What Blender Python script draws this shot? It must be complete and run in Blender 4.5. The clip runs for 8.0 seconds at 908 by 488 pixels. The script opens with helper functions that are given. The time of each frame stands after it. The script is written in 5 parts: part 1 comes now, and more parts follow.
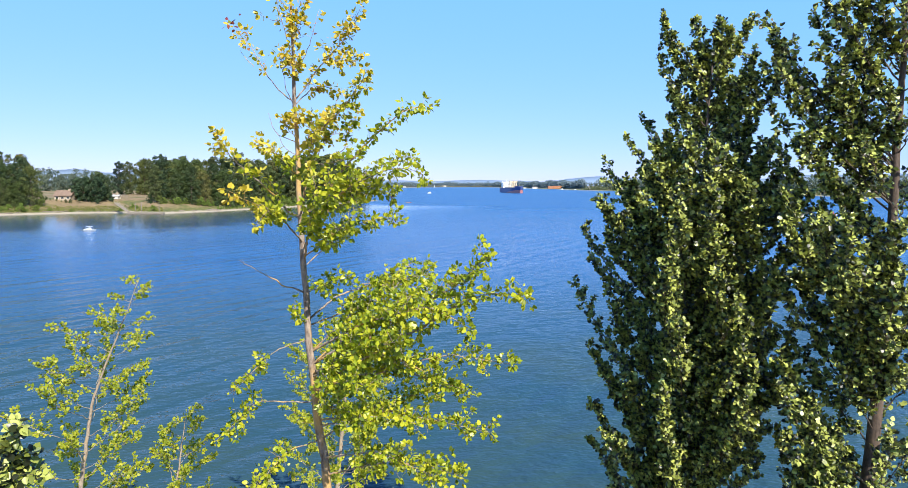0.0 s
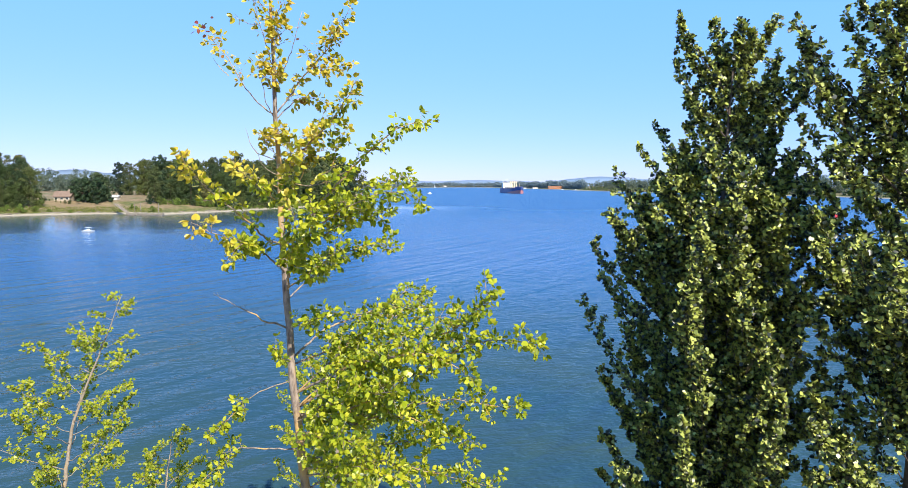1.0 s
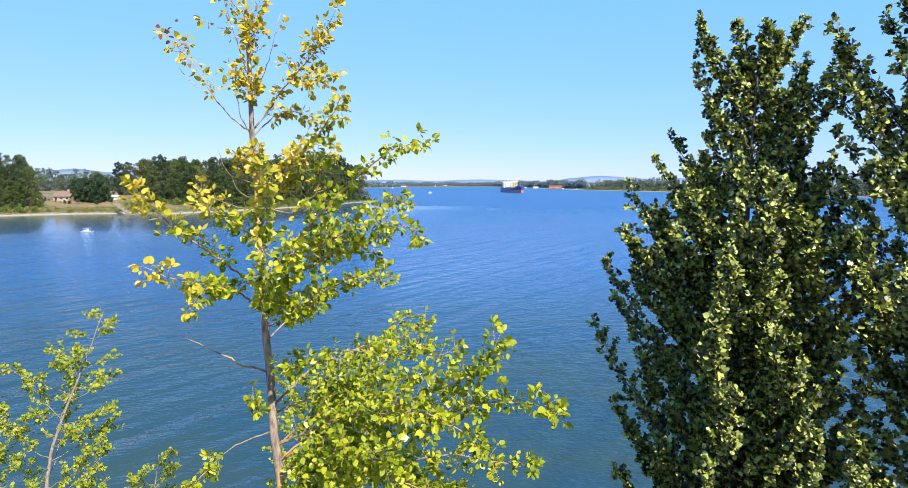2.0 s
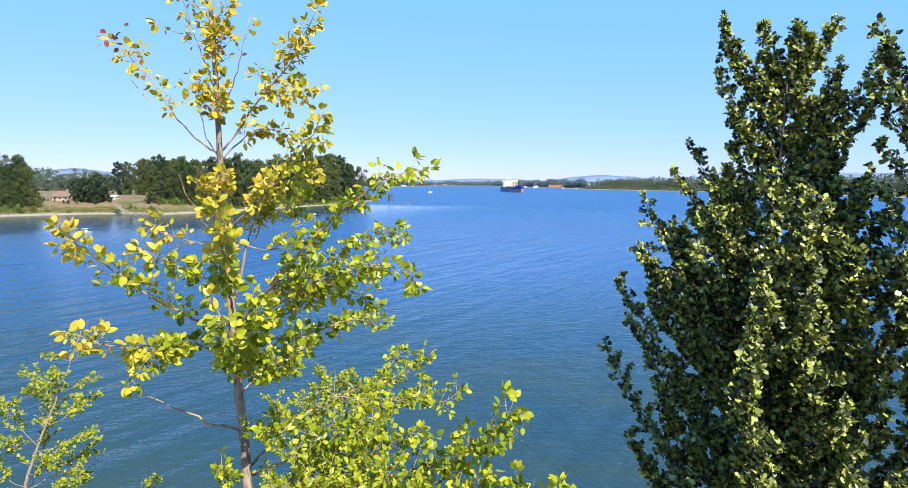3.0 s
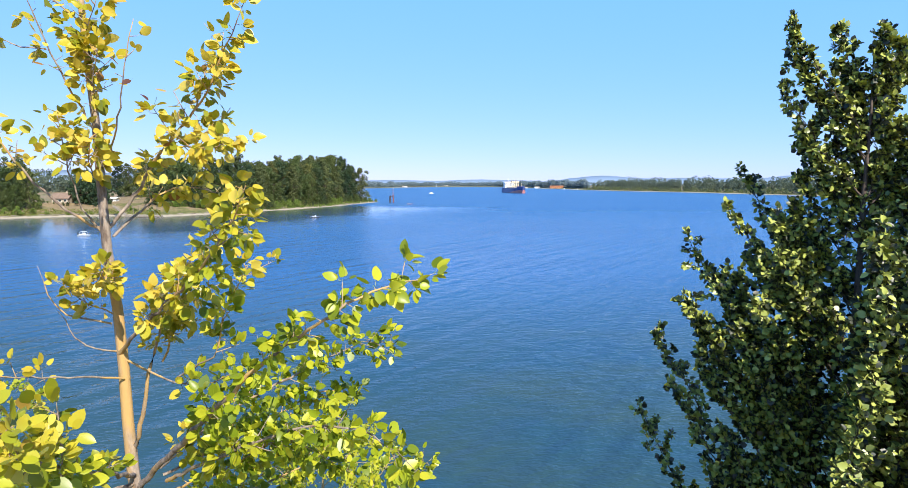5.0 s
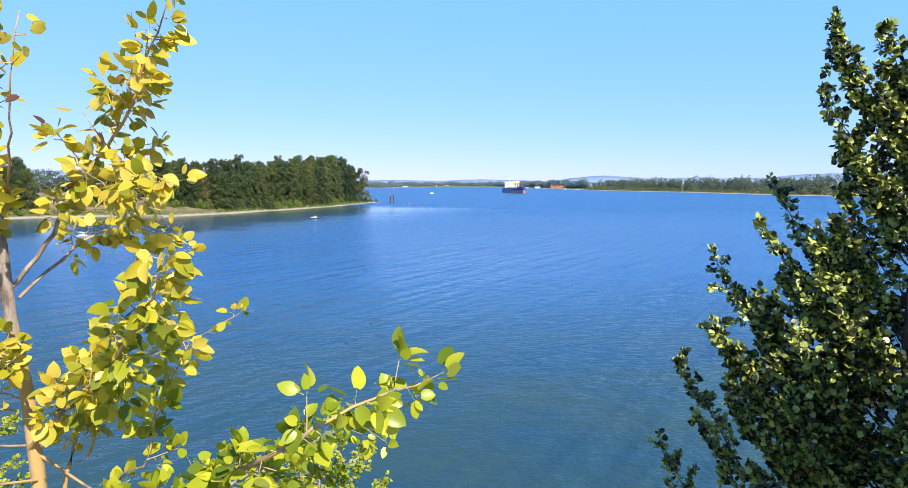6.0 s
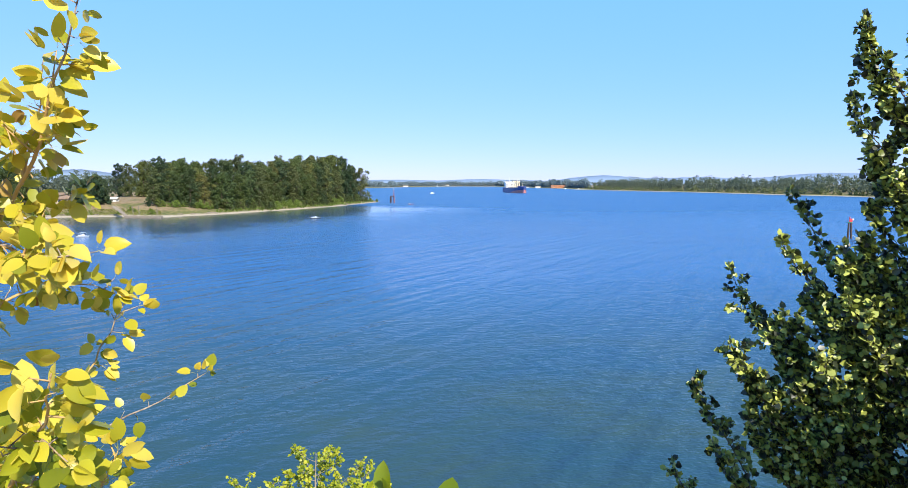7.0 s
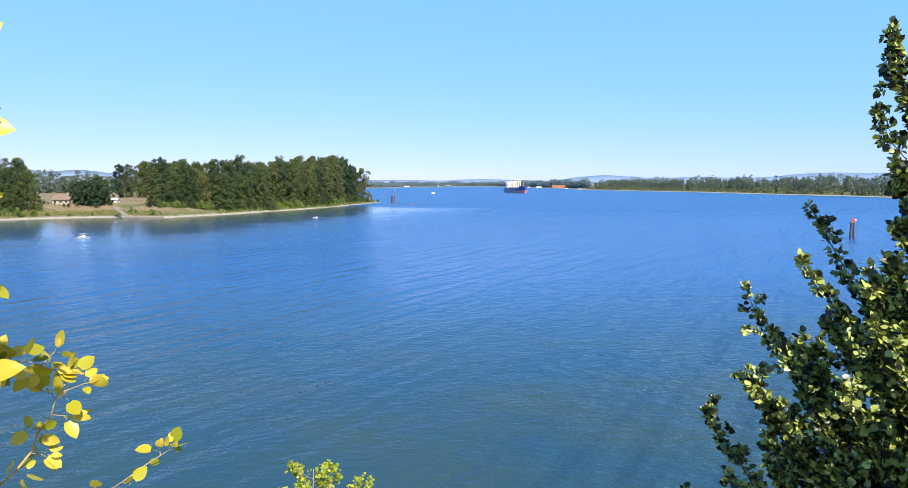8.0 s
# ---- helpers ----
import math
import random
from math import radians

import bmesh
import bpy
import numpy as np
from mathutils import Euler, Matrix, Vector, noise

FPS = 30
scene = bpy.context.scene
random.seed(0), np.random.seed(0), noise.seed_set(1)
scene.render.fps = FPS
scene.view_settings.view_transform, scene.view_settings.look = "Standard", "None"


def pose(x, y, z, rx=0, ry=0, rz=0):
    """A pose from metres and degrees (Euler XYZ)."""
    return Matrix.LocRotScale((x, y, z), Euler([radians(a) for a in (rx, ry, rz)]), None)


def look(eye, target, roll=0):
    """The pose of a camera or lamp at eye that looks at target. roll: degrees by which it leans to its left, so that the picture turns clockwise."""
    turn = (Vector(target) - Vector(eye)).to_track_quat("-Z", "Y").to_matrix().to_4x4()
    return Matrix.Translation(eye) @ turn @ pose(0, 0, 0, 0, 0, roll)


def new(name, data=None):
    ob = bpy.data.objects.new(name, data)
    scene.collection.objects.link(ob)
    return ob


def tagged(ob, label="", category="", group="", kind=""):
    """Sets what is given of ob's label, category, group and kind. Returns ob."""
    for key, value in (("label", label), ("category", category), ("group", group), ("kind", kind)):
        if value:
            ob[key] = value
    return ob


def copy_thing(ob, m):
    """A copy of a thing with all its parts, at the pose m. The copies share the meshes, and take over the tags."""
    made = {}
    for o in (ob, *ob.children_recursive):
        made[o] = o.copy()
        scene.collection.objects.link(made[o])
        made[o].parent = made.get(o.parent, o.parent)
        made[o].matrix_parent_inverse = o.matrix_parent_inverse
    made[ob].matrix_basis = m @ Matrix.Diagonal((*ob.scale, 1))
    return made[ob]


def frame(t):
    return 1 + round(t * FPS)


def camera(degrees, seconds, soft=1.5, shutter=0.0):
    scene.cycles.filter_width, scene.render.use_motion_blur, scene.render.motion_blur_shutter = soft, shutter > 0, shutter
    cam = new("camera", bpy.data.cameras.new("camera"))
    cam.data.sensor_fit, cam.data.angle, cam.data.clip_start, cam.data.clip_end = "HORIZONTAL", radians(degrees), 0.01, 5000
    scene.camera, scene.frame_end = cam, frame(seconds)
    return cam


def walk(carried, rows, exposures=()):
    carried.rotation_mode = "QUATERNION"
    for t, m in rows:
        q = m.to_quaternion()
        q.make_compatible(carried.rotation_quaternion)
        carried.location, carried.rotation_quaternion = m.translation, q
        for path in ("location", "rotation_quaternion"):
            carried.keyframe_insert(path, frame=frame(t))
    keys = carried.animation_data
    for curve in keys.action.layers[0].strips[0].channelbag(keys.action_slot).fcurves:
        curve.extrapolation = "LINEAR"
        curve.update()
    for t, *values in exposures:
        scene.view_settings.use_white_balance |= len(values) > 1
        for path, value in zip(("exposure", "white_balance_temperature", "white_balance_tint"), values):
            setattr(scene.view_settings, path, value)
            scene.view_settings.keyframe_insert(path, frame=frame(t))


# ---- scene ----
cam = camera(72.0, 8.0, soft=0.75)
METRES, EYE, TILT, LEAN, TURN = 5.6, 16.0, -5.45, 0.0, 0.0
DEEP = 1.418
ROWS = [
    (0.0, 0.0, 0.0, 0.0, -0.0, 0.0, -0.0),
    (0.5, -0.0002, 0.0621, 0.0354, 0.0, 0.01, -0.01),
    (1.0, -0.0019, 0.1237, 0.0699, 0.02, 0.02, -0.0),
    (1.5, -0.0037, 0.185, 0.1047, 0.06, -0.0, -0.0),
    (3.0, -0.0107, 0.3724, 0.2103, 0.06, -0.12, 0.05),
    (3.5, -0.0135, 0.4362, 0.2443, 0.06, -0.1, 0.07),
    (4.0, -0.0174, 0.5019, 0.2786, 0.07, -0.07, 0.09),
    (4.5, -0.0206, 0.5672, 0.3136, 0.12, -0.05, 0.09),
    (6.0, -0.0342, 0.7444, 0.3974, 0.21, -0.06, 0.08),
    (6.5, -0.037, 0.7868, 0.4208, 0.13, -0.07, 0.11),
    (7.0, -0.0363, 0.8147, 0.4422, 0.25, -0.09, 0.09),
    (7.5, -0.0386, 0.8424, 0.4639, 0.23, -0.09, 0.12),
    (8.0, -0.0371, 0.8695, 0.4874, 0.35, -0.09, 0.15),
]
walk(cam, [(t, pose(0, 0, EYE, TILT, LEAN, TURN) @ pose(METRES * x, METRES * DEEP * y, METRES * z, 90 + pitch, roll, yaw)) for t, x, y, z, yaw, pitch, roll in ROWS],
     exposures=((0.0, 0.57), (8.0, 0.57)))

# ---------------------------------------------------------------- sky and sun
SUN_AZ, SUN_EL = 150.0, 39.5                      # clockwise from straight ahead; above the horizon
TO_SUN = Vector((math.sin(radians(SUN_AZ)) * math.cos(radians(SUN_EL)), math.cos(radians(SUN_AZ)) * math.cos(radians(SUN_EL)), math.sin(radians(SUN_EL))))
world = bpy.data.worlds.new("sky")
world.use_nodes = True
scene.world = world
wn = world.node_tree.nodes
sky = wn.new("ShaderNodeTexSky")
sky.sky_type = "NISHITA"
sky.sun_disc = False
sky.sun_elevation, sky.sun_rotation = radians(SUN_EL), radians(SUN_AZ)
sky.altitude, sky.air_density, sky.dust_density, sky.ozone_density = 0.0, 0.8, 0.1, 3.0
grade = wn.new("ShaderNodeMix")                   # clear summer air: an even blue over the whole dome, paler and warmer low down
grade.data_type, grade.blend_type = "RGBA", "MULTIPLY"
grade.inputs[0].default_value, grade.inputs[7].default_value = 1.0, (0.55, 0.33, 0.12, 1.0)
lift = wn.new("ShaderNodeMix")
lift.data_type, lift.blend_type = "RGBA", "ADD"
lift.inputs[0].default_value, lift.inputs[7].default_value = 1.0, (1.05, 3.65, 9.4, 1.0)
toward = wn.new("ShaderNodeTexCoord")             # the blue deepens towards the zenith
height = wn.new("ShaderNodeSeparateXYZ")
deepen = wn.new("ShaderNodeMapRange")
deepen.inputs["From Min"].default_value, deepen.inputs["From Max"].default_value = 0.34, 0.95
deepen.inputs["To Min"].default_value, deepen.inputs["To Max"].default_value = 1.0, 0.20
world.node_tree.links.new(toward.outputs["Generated"], height.inputs[0])
world.node_tree.links.new(height.outputs["Z"], deepen.inputs["Value"])
shade = wn.new("ShaderNodeVectorMath")
shade.operation = "SCALE"
world.node_tree.links.new(lift.outputs[2], shade.inputs[0])
world.node_tree.links.new(deepen.outputs[0], shade.inputs["Scale"])
world.node_tree.links.new(sky.outputs["Color"], grade.inputs[6])
world.node_tree.links.new(grade.outputs[2], lift.inputs[6])
world.node_tree.links.new(shade.outputs[0], wn["Background"].inputs["Color"])
wn["Background"].inputs["Strength"].default_value = 0.094

sun = new("sun", bpy.data.lights.new("sun", "SUN"))
sun.data.energy, sun.data.angle, sun.data.color = 5.0, radians(0.53), (1.0, 0.94, 0.82)
sun.matrix_world = look(TO_SUN * 60, (0, 0, 0))


# ---------------------------------------------------------------- materials
def shader(name):
    m = bpy.data.materials.new(name)
    m.use_nodes = True
    nt = m.node_tree
    return m, nt, nt.nodes["Principled BSDF"]


def node(nt, kind, **inputs):
    n = nt.nodes.new("ShaderNode" + kind)
    for key, value in inputs.items():
        n.inputs[key.replace("_", " ")].default_value = value
    return n


def ramp(nt, fac, stops):
    r = nt.nodes.new("ShaderNodeValToRGB")
    while len(r.color_ramp.elements) < len(stops):
        r.color_ramp.elements.new(0.5)
    for e, (at, c) in zip(r.color_ramp.elements, stops):
        e.position, e.color = at, (*c, 1.0)
    nt.links.new(fac, r.inputs["Fac"])
    return r.outputs["Color"]


def coords(nt, scale=(1, 1, 1), turn=0.0, space="Object"):
    tc = nt.nodes.new("ShaderNodeTexCoord")
    mp = nt.nodes.new("ShaderNodeMapping")
    mp.inputs["Scale"].default_value = scale
    mp.inputs["Rotation"].default_value = (0, 0, radians(turn))
    nt.links.new(tc.outputs[space], mp.inputs["Vector"])
    return mp.outputs["Vector"]


def mixed(nt, fac, a, b, how="MIX"):
    m = nt.nodes.new("ShaderNodeMix")
    m.data_type, m.blend_type = "RGBA", how
    for socket, value in ((m.inputs[0], fac), (m.inputs[6], a), (m.inputs[7], b)):
        if isinstance(value, bpy.types.NodeSocket):
            nt.links.new(value, socket)
        else:
            socket.default_value = value if isinstance(value, float) else (*value, 1.0)
    return m.outputs[2]


def paint(name, colour, rough=0.6, metal=0.0, scale=2.0, vary=0.25, bump=0.1):
    """A plain surface with blotches, fine grain and a little relief."""
    m, nt, bsdf = shader(name)
    v = coords(nt)
    big, fine = node(nt, "TexNoise", Scale=scale, Detail=4.0), node(nt, "TexNoise", Scale=scale * 9, Detail=5.0)
    for n in (big, fine):
        nt.links.new(v, n.inputs["Vector"])
    lo, hi = [c * (1 - vary) for c in colour], [min(1.0, c * (1 + vary)) for c in colour]
    c = mixed(nt, 0.35, ramp(nt, big.outputs["Fac"], ((0.3, lo), (0.7, hi))), ramp(nt, fine.outputs["Fac"], ((0.35, lo), (0.65, hi))))
    nt.links.new(c, bsdf.inputs["Base Color"])
    bsdf.inputs["Roughness"].default_value, bsdf.inputs["Metallic"].default_value = rough, metal
    if bump:
        b = node(nt, "Bump", Strength=bump, Distance=0.02)
        nt.links.new(fine.outputs["Fac"], b.inputs["Height"])
        nt.links.new(b.outputs["Normal"], bsdf.inputs["Normal"])
    return m


def leaf_material(name, stops, through_tint, rough=0.38, thin=0.4, island=True, patch=0.0, patch_stops=(), fade=(), trees=(), gloss=0.45):
    """Leaves: colour from leaf to leaf, paler along the midrib, gloss above, light through the blade."""
    m, nt, bsdf = shader(name)
    if island:
        rnd = nt.nodes.new("ShaderNodeNewGeometry").outputs["Random Per Island"]
    else:
        rnd = nt.nodes.new("ShaderNodeObjectInfo").outputs["Random"]
    col = ramp(nt, rnd, stops)
    if patch:
        geo = nt.nodes.new("ShaderNodeNewGeometry")
        n = node(nt, "TexNoise", Scale=patch, Detail=2.0)
        nt.links.new(geo.outputs["Position"], n.inputs["Vector"])
        fac = n.outputs["Fac"]
        if fade:                                   # more of the second colour further down the tree
            sep = nt.nodes.new("ShaderNodeSeparateXYZ")
            nt.links.new(geo.outputs["Position"], sep.inputs[0])
            mr = node(nt, "MapRange", From_Min=fade[0], From_Max=fade[1], To_Min=0.28, To_Max=-0.28)
            lean = nt.nodes.new("ShaderNodeMath")      # and on the side away from the bank
            lean.operation = "MULTIPLY_ADD"
            lean.inputs[1].default_value = -0.9
            nt.links.new(sep.outputs["X"], lean.inputs[0])
            nt.links.new(sep.outputs["Z"], lean.inputs[2])
            nt.links.new(lean.outputs[0], mr.inputs["Value"])
            ad = nt.nodes.new("ShaderNodeMath")
            nt.links.new(fac, ad.inputs[0])
            nt.links.new(mr.outputs[0], ad.inputs[1])
            fac = ad.outputs[0]
        mask = ramp(nt, fac, ((0.42, (0, 0, 0)), (0.6, (1, 1, 1))))
        col = mixed(nt, mask, col, ramp(nt, rnd, patch_stops))
    if trees:                                      # one tree differs from the next
        col = mixed(nt, 1.0, col, ramp(nt, nt.nodes.new("ShaderNodeObjectInfo").outputs["Random"], trees), "MULTIPLY")
    nt.links.new(col, bsdf.inputs["Base Color"])
    bsdf.inputs["Roughness"].default_value = rough
    bsdf.inputs["Specular IOR Level"].default_value = gloss
    tr = nt.nodes.new("ShaderNodeBsdfTranslucent")
    nt.links.new(mixed(nt, 1.0, col, through_tint, "MULTIPLY"), tr.inputs["Color"])
    mx = nt.nodes.new("ShaderNodeMixShader")
    mx.inputs[0].default_value = thin
    nt.links.new(bsdf.outputs[0], mx.inputs[1])
    nt.links.new(tr.outputs[0], mx.inputs[2])
    nt.links.new(mx.outputs[0], nt.nodes["Material Output"].inputs["Surface"])
    return m


def bark_material(name, dark, pale, lichen, amount):
    m, nt, bsdf = shader(name)
    v = coords(nt, (1, 1, 0.35))
    a, b = node(nt, "TexNoise", Scale=22.0, Detail=6.0, Roughness=0.7), node(nt, "TexNoise", Scale=3.2, Detail=4.0)
    for n in (a, b):
        nt.links.new(v, n.inputs["Vector"])
    c = ramp(nt, a.outputs["Fac"], ((0.35, dark), (0.65, pale)))
    mask = ramp(nt, b.outputs["Fac"], ((0.62 - amount, (0, 0, 0)), (0.72 - amount, (1, 1, 1))))
    nt.links.new(mixed(nt, mask, c, lichen), bsdf.inputs["Base Color"])
    bsdf.inputs["Roughness"].default_value = 0.85
    bp = node(nt, "Bump", Strength=0.6, Distance=0.01)
    nt.links.new(a.outputs["Fac"], bp.inputs["Height"])
    nt.links.new(bp.outputs["Normal"], bsdf.inputs["Normal"])
    return m


def water_material():
    m, nt, bsdf = shader("river_water")
    geo = nt.nodes.new("ShaderNodeNewGeometry")

    def waves(scale, turn, size, detail, rough=0.5):
        """Noise drawn out along crests that run at turn degrees from the x axis."""
        aim, mp = nt.nodes.new("ShaderNodeMapping"), nt.nodes.new("ShaderNodeMapping")
        aim.inputs["Rotation"].default_value, mp.inputs["Scale"].default_value = (0, 0, radians(-turn)), scale
        nt.links.new(geo.outputs["Position"], aim.inputs["Vector"])
        nt.links.new(aim.outputs["Vector"], mp.inputs["Vector"])
        n = node(nt, "TexNoise", Scale=size, Detail=detail, Roughness=rough)
        nt.links.new(mp.outputs["Vector"], n.inputs["Vector"])
        return n.outputs["Fac"]

    def times(a, b):
        k = nt.nodes.new("ShaderNodeMath")
        k.operation = "MULTIPLY"
        nt.links.new(a, k.inputs[0])
        if isinstance(b, float):
            k.inputs[1].default_value = b
        else:
            nt.links.new(b, k.inputs[1])
        return k.outputs[0]

    def plus(a, b):
        k = nt.nodes.new("ShaderNodeMath")
        nt.links.new(a, k.inputs[0])
        nt.links.new(b, k.inputs[1])
        return k.outputs[0]

    ripple = waves((0.5, 1.0, 1.0), 12.0, 1.7, 2.0, 0.5)            # wind ripples, crests across the view
    chop = waves((0.5, 1.0, 1.0), 24.0, 0.65, 1.5)                  # longer chop
    fine = waves((0.45, 1.0, 1.0), -6.0, 5.0, 1.5)                   # short wavelets
    swell = waves((0.13, 1.0, 1.0), 57.0, 0.30, 1.0)                # wake trains that cross the river
    gust = waves((0.30, 1.0, 1.0), 10.0, 0.012, 4.0, 0.6)         # cat's paws and slicks
    calm = ramp(nt, gust, ((0.36, (0.55, 0.55, 0.55)), (0.62, (1.0, 1.0, 1.0))))
    at = nt.nodes.new("ShaderNodeSeparateXYZ")
    nt.links.new(geo.outputs["Position"], at.inputs[0])

    def line(a, b, c):
        """a x + b y + c, a distance from a straight line in plan."""
        k = nt.nodes.new("ShaderNodeMath")
        k.operation = "MULTIPLY_ADD"
        nt.links.new(at.outputs["X"], k.inputs[0])
        k.inputs[1].default_value, k.inputs[2].default_value = a, c
        return plus(k.outputs[0], times(at.outputs["Y"], b))

    off = nt.nodes.new("ShaderNodeMath")                          # metres from the island's two shores
    off.operation = "MAXIMUM"
    nt.links.new(line(0.10, -0.995, 362.0), off.inputs[0])
    nt.links.new(line(1.528, -0.475, 397.0), off.inputs[1])
    past = nt.nodes.new("ShaderNodeMath")                         # the lee ends off the island's point
    past.operation = "MAXIMUM"
    nt.links.new(off.outputs[0], past.inputs[0])
    nt.links.new(line(1.6, 2.13, -790.0), past.inputs[1])
    ragged = plus(past.outputs[0], times(waves((0.30, 1.0, 1.0), 8.0, 0.045, 4.0, 0.7), 110.0))
    breeze = node(nt, "MapRange", From_Min=160.0, From_Max=310.0)   # still water in the lee of the wood
    breeze.interpolation_type = "SMOOTHSTEP"
    breeze.inputs["To Min"].default_value = 0.10
    nt.links.new(ragged, breeze.inputs["Value"])
    breeze = breeze.outputs[0]
    height = plus(times(times(ripple, calm), 0.28), plus(times(times(chop, calm), 0.40), plus(times(fine, 0.10), times(swell, 1.0))))
    bp = node(nt, "Bump", Strength=1.0, Distance=1.0)
    nt.links.new(times(height, breeze), bp.inputs["Height"])
    lee = nt.nodes.new("ShaderNodeVectorMath")                    # the breeze leans the wavelets towards this bank
    tilt = nt.nodes.new("ShaderNodeVectorMath")
    tilt.operation = "SCALE"
    tilt.inputs[0].default_value = (0.0, -0.115, 0.0)
    nt.links.new(breeze, tilt.inputs["Scale"])
    face, crest, turned = nt.nodes.new("ShaderNodeSeparateXYZ"), nt.nodes.new("ShaderNodeMath"), nt.nodes.new("ShaderNodeCombineXYZ")
    crest.operation = "SMOOTH_MIN"                                # the backs of the waves lie flatter than their faces
    crest.inputs[1].default_value, crest.inputs[2].default_value = 0.16, 0.12
    nt.links.new(bp.outputs["Normal"], face.inputs[0])
    nt.links.new(face.outputs["Y"], crest.inputs[0])
    for axis, socket in (("X", face.outputs["X"]), ("Y", crest.outputs[0]), ("Z", face.outputs["Z"])):
        nt.links.new(socket, turned.inputs[axis])
    nt.links.new(turned.outputs[0], lee.inputs[0])
    nt.links.new(tilt.outputs[0], lee.inputs[1])
    level = nt.nodes.new("ShaderNodeVectorMath")
    level.operation = "NORMALIZE"
    nt.links.new(lee.outputs[0], level.inputs[0])
    nt.links.new(level.outputs[0], bsdf.inputs["Normal"])
    sky_blue = ramp(nt, waves((0.4, 1.0, 1.0), 20.0, 0.03, 3.0), ((0.35, (0.020, 0.100, 0.270)), (0.65, (0.023, 0.114, 0.300))))
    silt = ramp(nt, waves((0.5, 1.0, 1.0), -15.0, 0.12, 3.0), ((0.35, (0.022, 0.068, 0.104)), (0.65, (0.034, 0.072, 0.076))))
    sep = nt.nodes.new("ShaderNodeSeparateXYZ")                   # silty near this bank; farther out the reflected sky's blue is in the colour
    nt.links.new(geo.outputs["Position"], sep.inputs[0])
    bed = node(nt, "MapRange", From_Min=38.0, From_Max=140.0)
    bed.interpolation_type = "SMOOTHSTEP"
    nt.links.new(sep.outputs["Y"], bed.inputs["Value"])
    wood_mirror = node(nt, "MapRange", From_Min=90.0, From_Max=185.0)     # blue dropped beside the island: the wood's dark reflection put in the colour
    nt.links.new(ragged, wood_mirror.inputs["Value"])
    clear = times(bed.outputs[0], wood_mirror.outputs[0])
    nt.links.new(mixed(nt, clear, silt, sky_blue), bsdf.inputs["Base Color"])
    bsdf.inputs["IOR"].default_value = 1.333
    fret = node(nt, "MapRange", From_Min=70.0, From_Max=420.0)     # the open reach is fretted all over, the lee is smooth
    fret.inputs["To Min"].default_value, fret.inputs["To Max"].default_value = 0.02, 0.24
    nt.links.new(sep.outputs["Y"], fret.inputs["Value"])
    gloss = nt.nodes.new("ShaderNodeMath")
    gloss.operation = "MULTIPLY_ADD"
    gloss.inputs[2].default_value = 0.045
    nt.links.new(fret.outputs[0], gloss.inputs[0])
    nt.links.new(breeze, gloss.inputs[1])
    nt.links.new(gloss.outputs[0], bsdf.inputs["Roughness"])
    bsdf.inputs["Specular IOR Level"].default_value = 0.5
    return m


def ground_material():
    """Sand and stones by the water, dry grass and weeds above."""
    m, nt, bsdf = shader("bank_ground")
    geo = nt.nodes.new("ShaderNodeNewGeometry")
    sep = nt.nodes.new("ShaderNodeSeparateXYZ")
    nt.links.new(geo.outputs["Position"], sep.inputs[0])
    a, b, f = node(nt, "TexNoise", Scale=0.06, Detail=5.0), node(nt, "TexNoise", Scale=0.5, Detail=6.0), node(nt, "TexNoise", Scale=4.0, Detail=6.0)
    for n in (a, b, f):
        nt.links.new(geo.outputs["Position"], n.inputs["Vector"])
    sand = ramp(nt, f.outputs["Fac"], ((0.3, (0.32, 0.26, 0.19)), (0.6, (0.50, 0.43, 0.33))))
    weed = ramp(nt, b.outputs["Fac"], ((0.3, (0.06, 0.09, 0.025)), (0.55, (0.15, 0.15, 0.045)), (0.75, (0.26, 0.20, 0.09))))
    dry = ramp(nt, b.outputs["Fac"], ((0.3, (0.20, 0.145, 0.075)), (0.7, (0.31, 0.23, 0.13))))
    high = node(nt, "MapRange", From_Min=1.8, From_Max=3.2)
    nt.links.new(sep.outputs["Z"], high.inputs["Value"])
    part_dry = mixed(nt, 1.0, ramp(nt, a.outputs["Fac"], ((0.36, (0, 0, 0)), (0.50, (1, 1, 1)))), high.outputs[0], "MULTIPLY")
    grass = mixed(nt, part_dry, weed, dry)
    rise = nt.nodes.new("ShaderNodeMath")
    rise.operation = "MULTIPLY_ADD"
    rise.inputs[1].default_value, rise.inputs[2].default_value = 1.6, -0.8
    nt.links.new(b.outputs["Fac"], rise.inputs[0])
    lift = nt.nodes.new("ShaderNodeMath")
    nt.links.new(sep.outputs["Z"], lift.inputs[0])
    nt.links.new(rise.outputs[0], lift.inputs[1])
    line = nt.nodes.new("ShaderNodeMapRange")
    line.inputs["From Min"].default_value, line.inputs["From Max"].default_value = 0.5, 0.9
    nt.links.new(lift.outputs[0], line.inputs["Value"])
    nt.links.new(mixed(nt, line.outputs[0], sand, grass), bsdf.inputs["Base Color"])
    bsdf.inputs["Roughness"].default_value = 0.95
    bp = node(nt, "Bump", Strength=0.5, Distance=0.2)
    nt.links.new(f.outputs["Fac"], bp.inputs["Height"])
    nt.links.new(bp.outputs["Normal"], bsdf.inputs["Normal"])
    return m


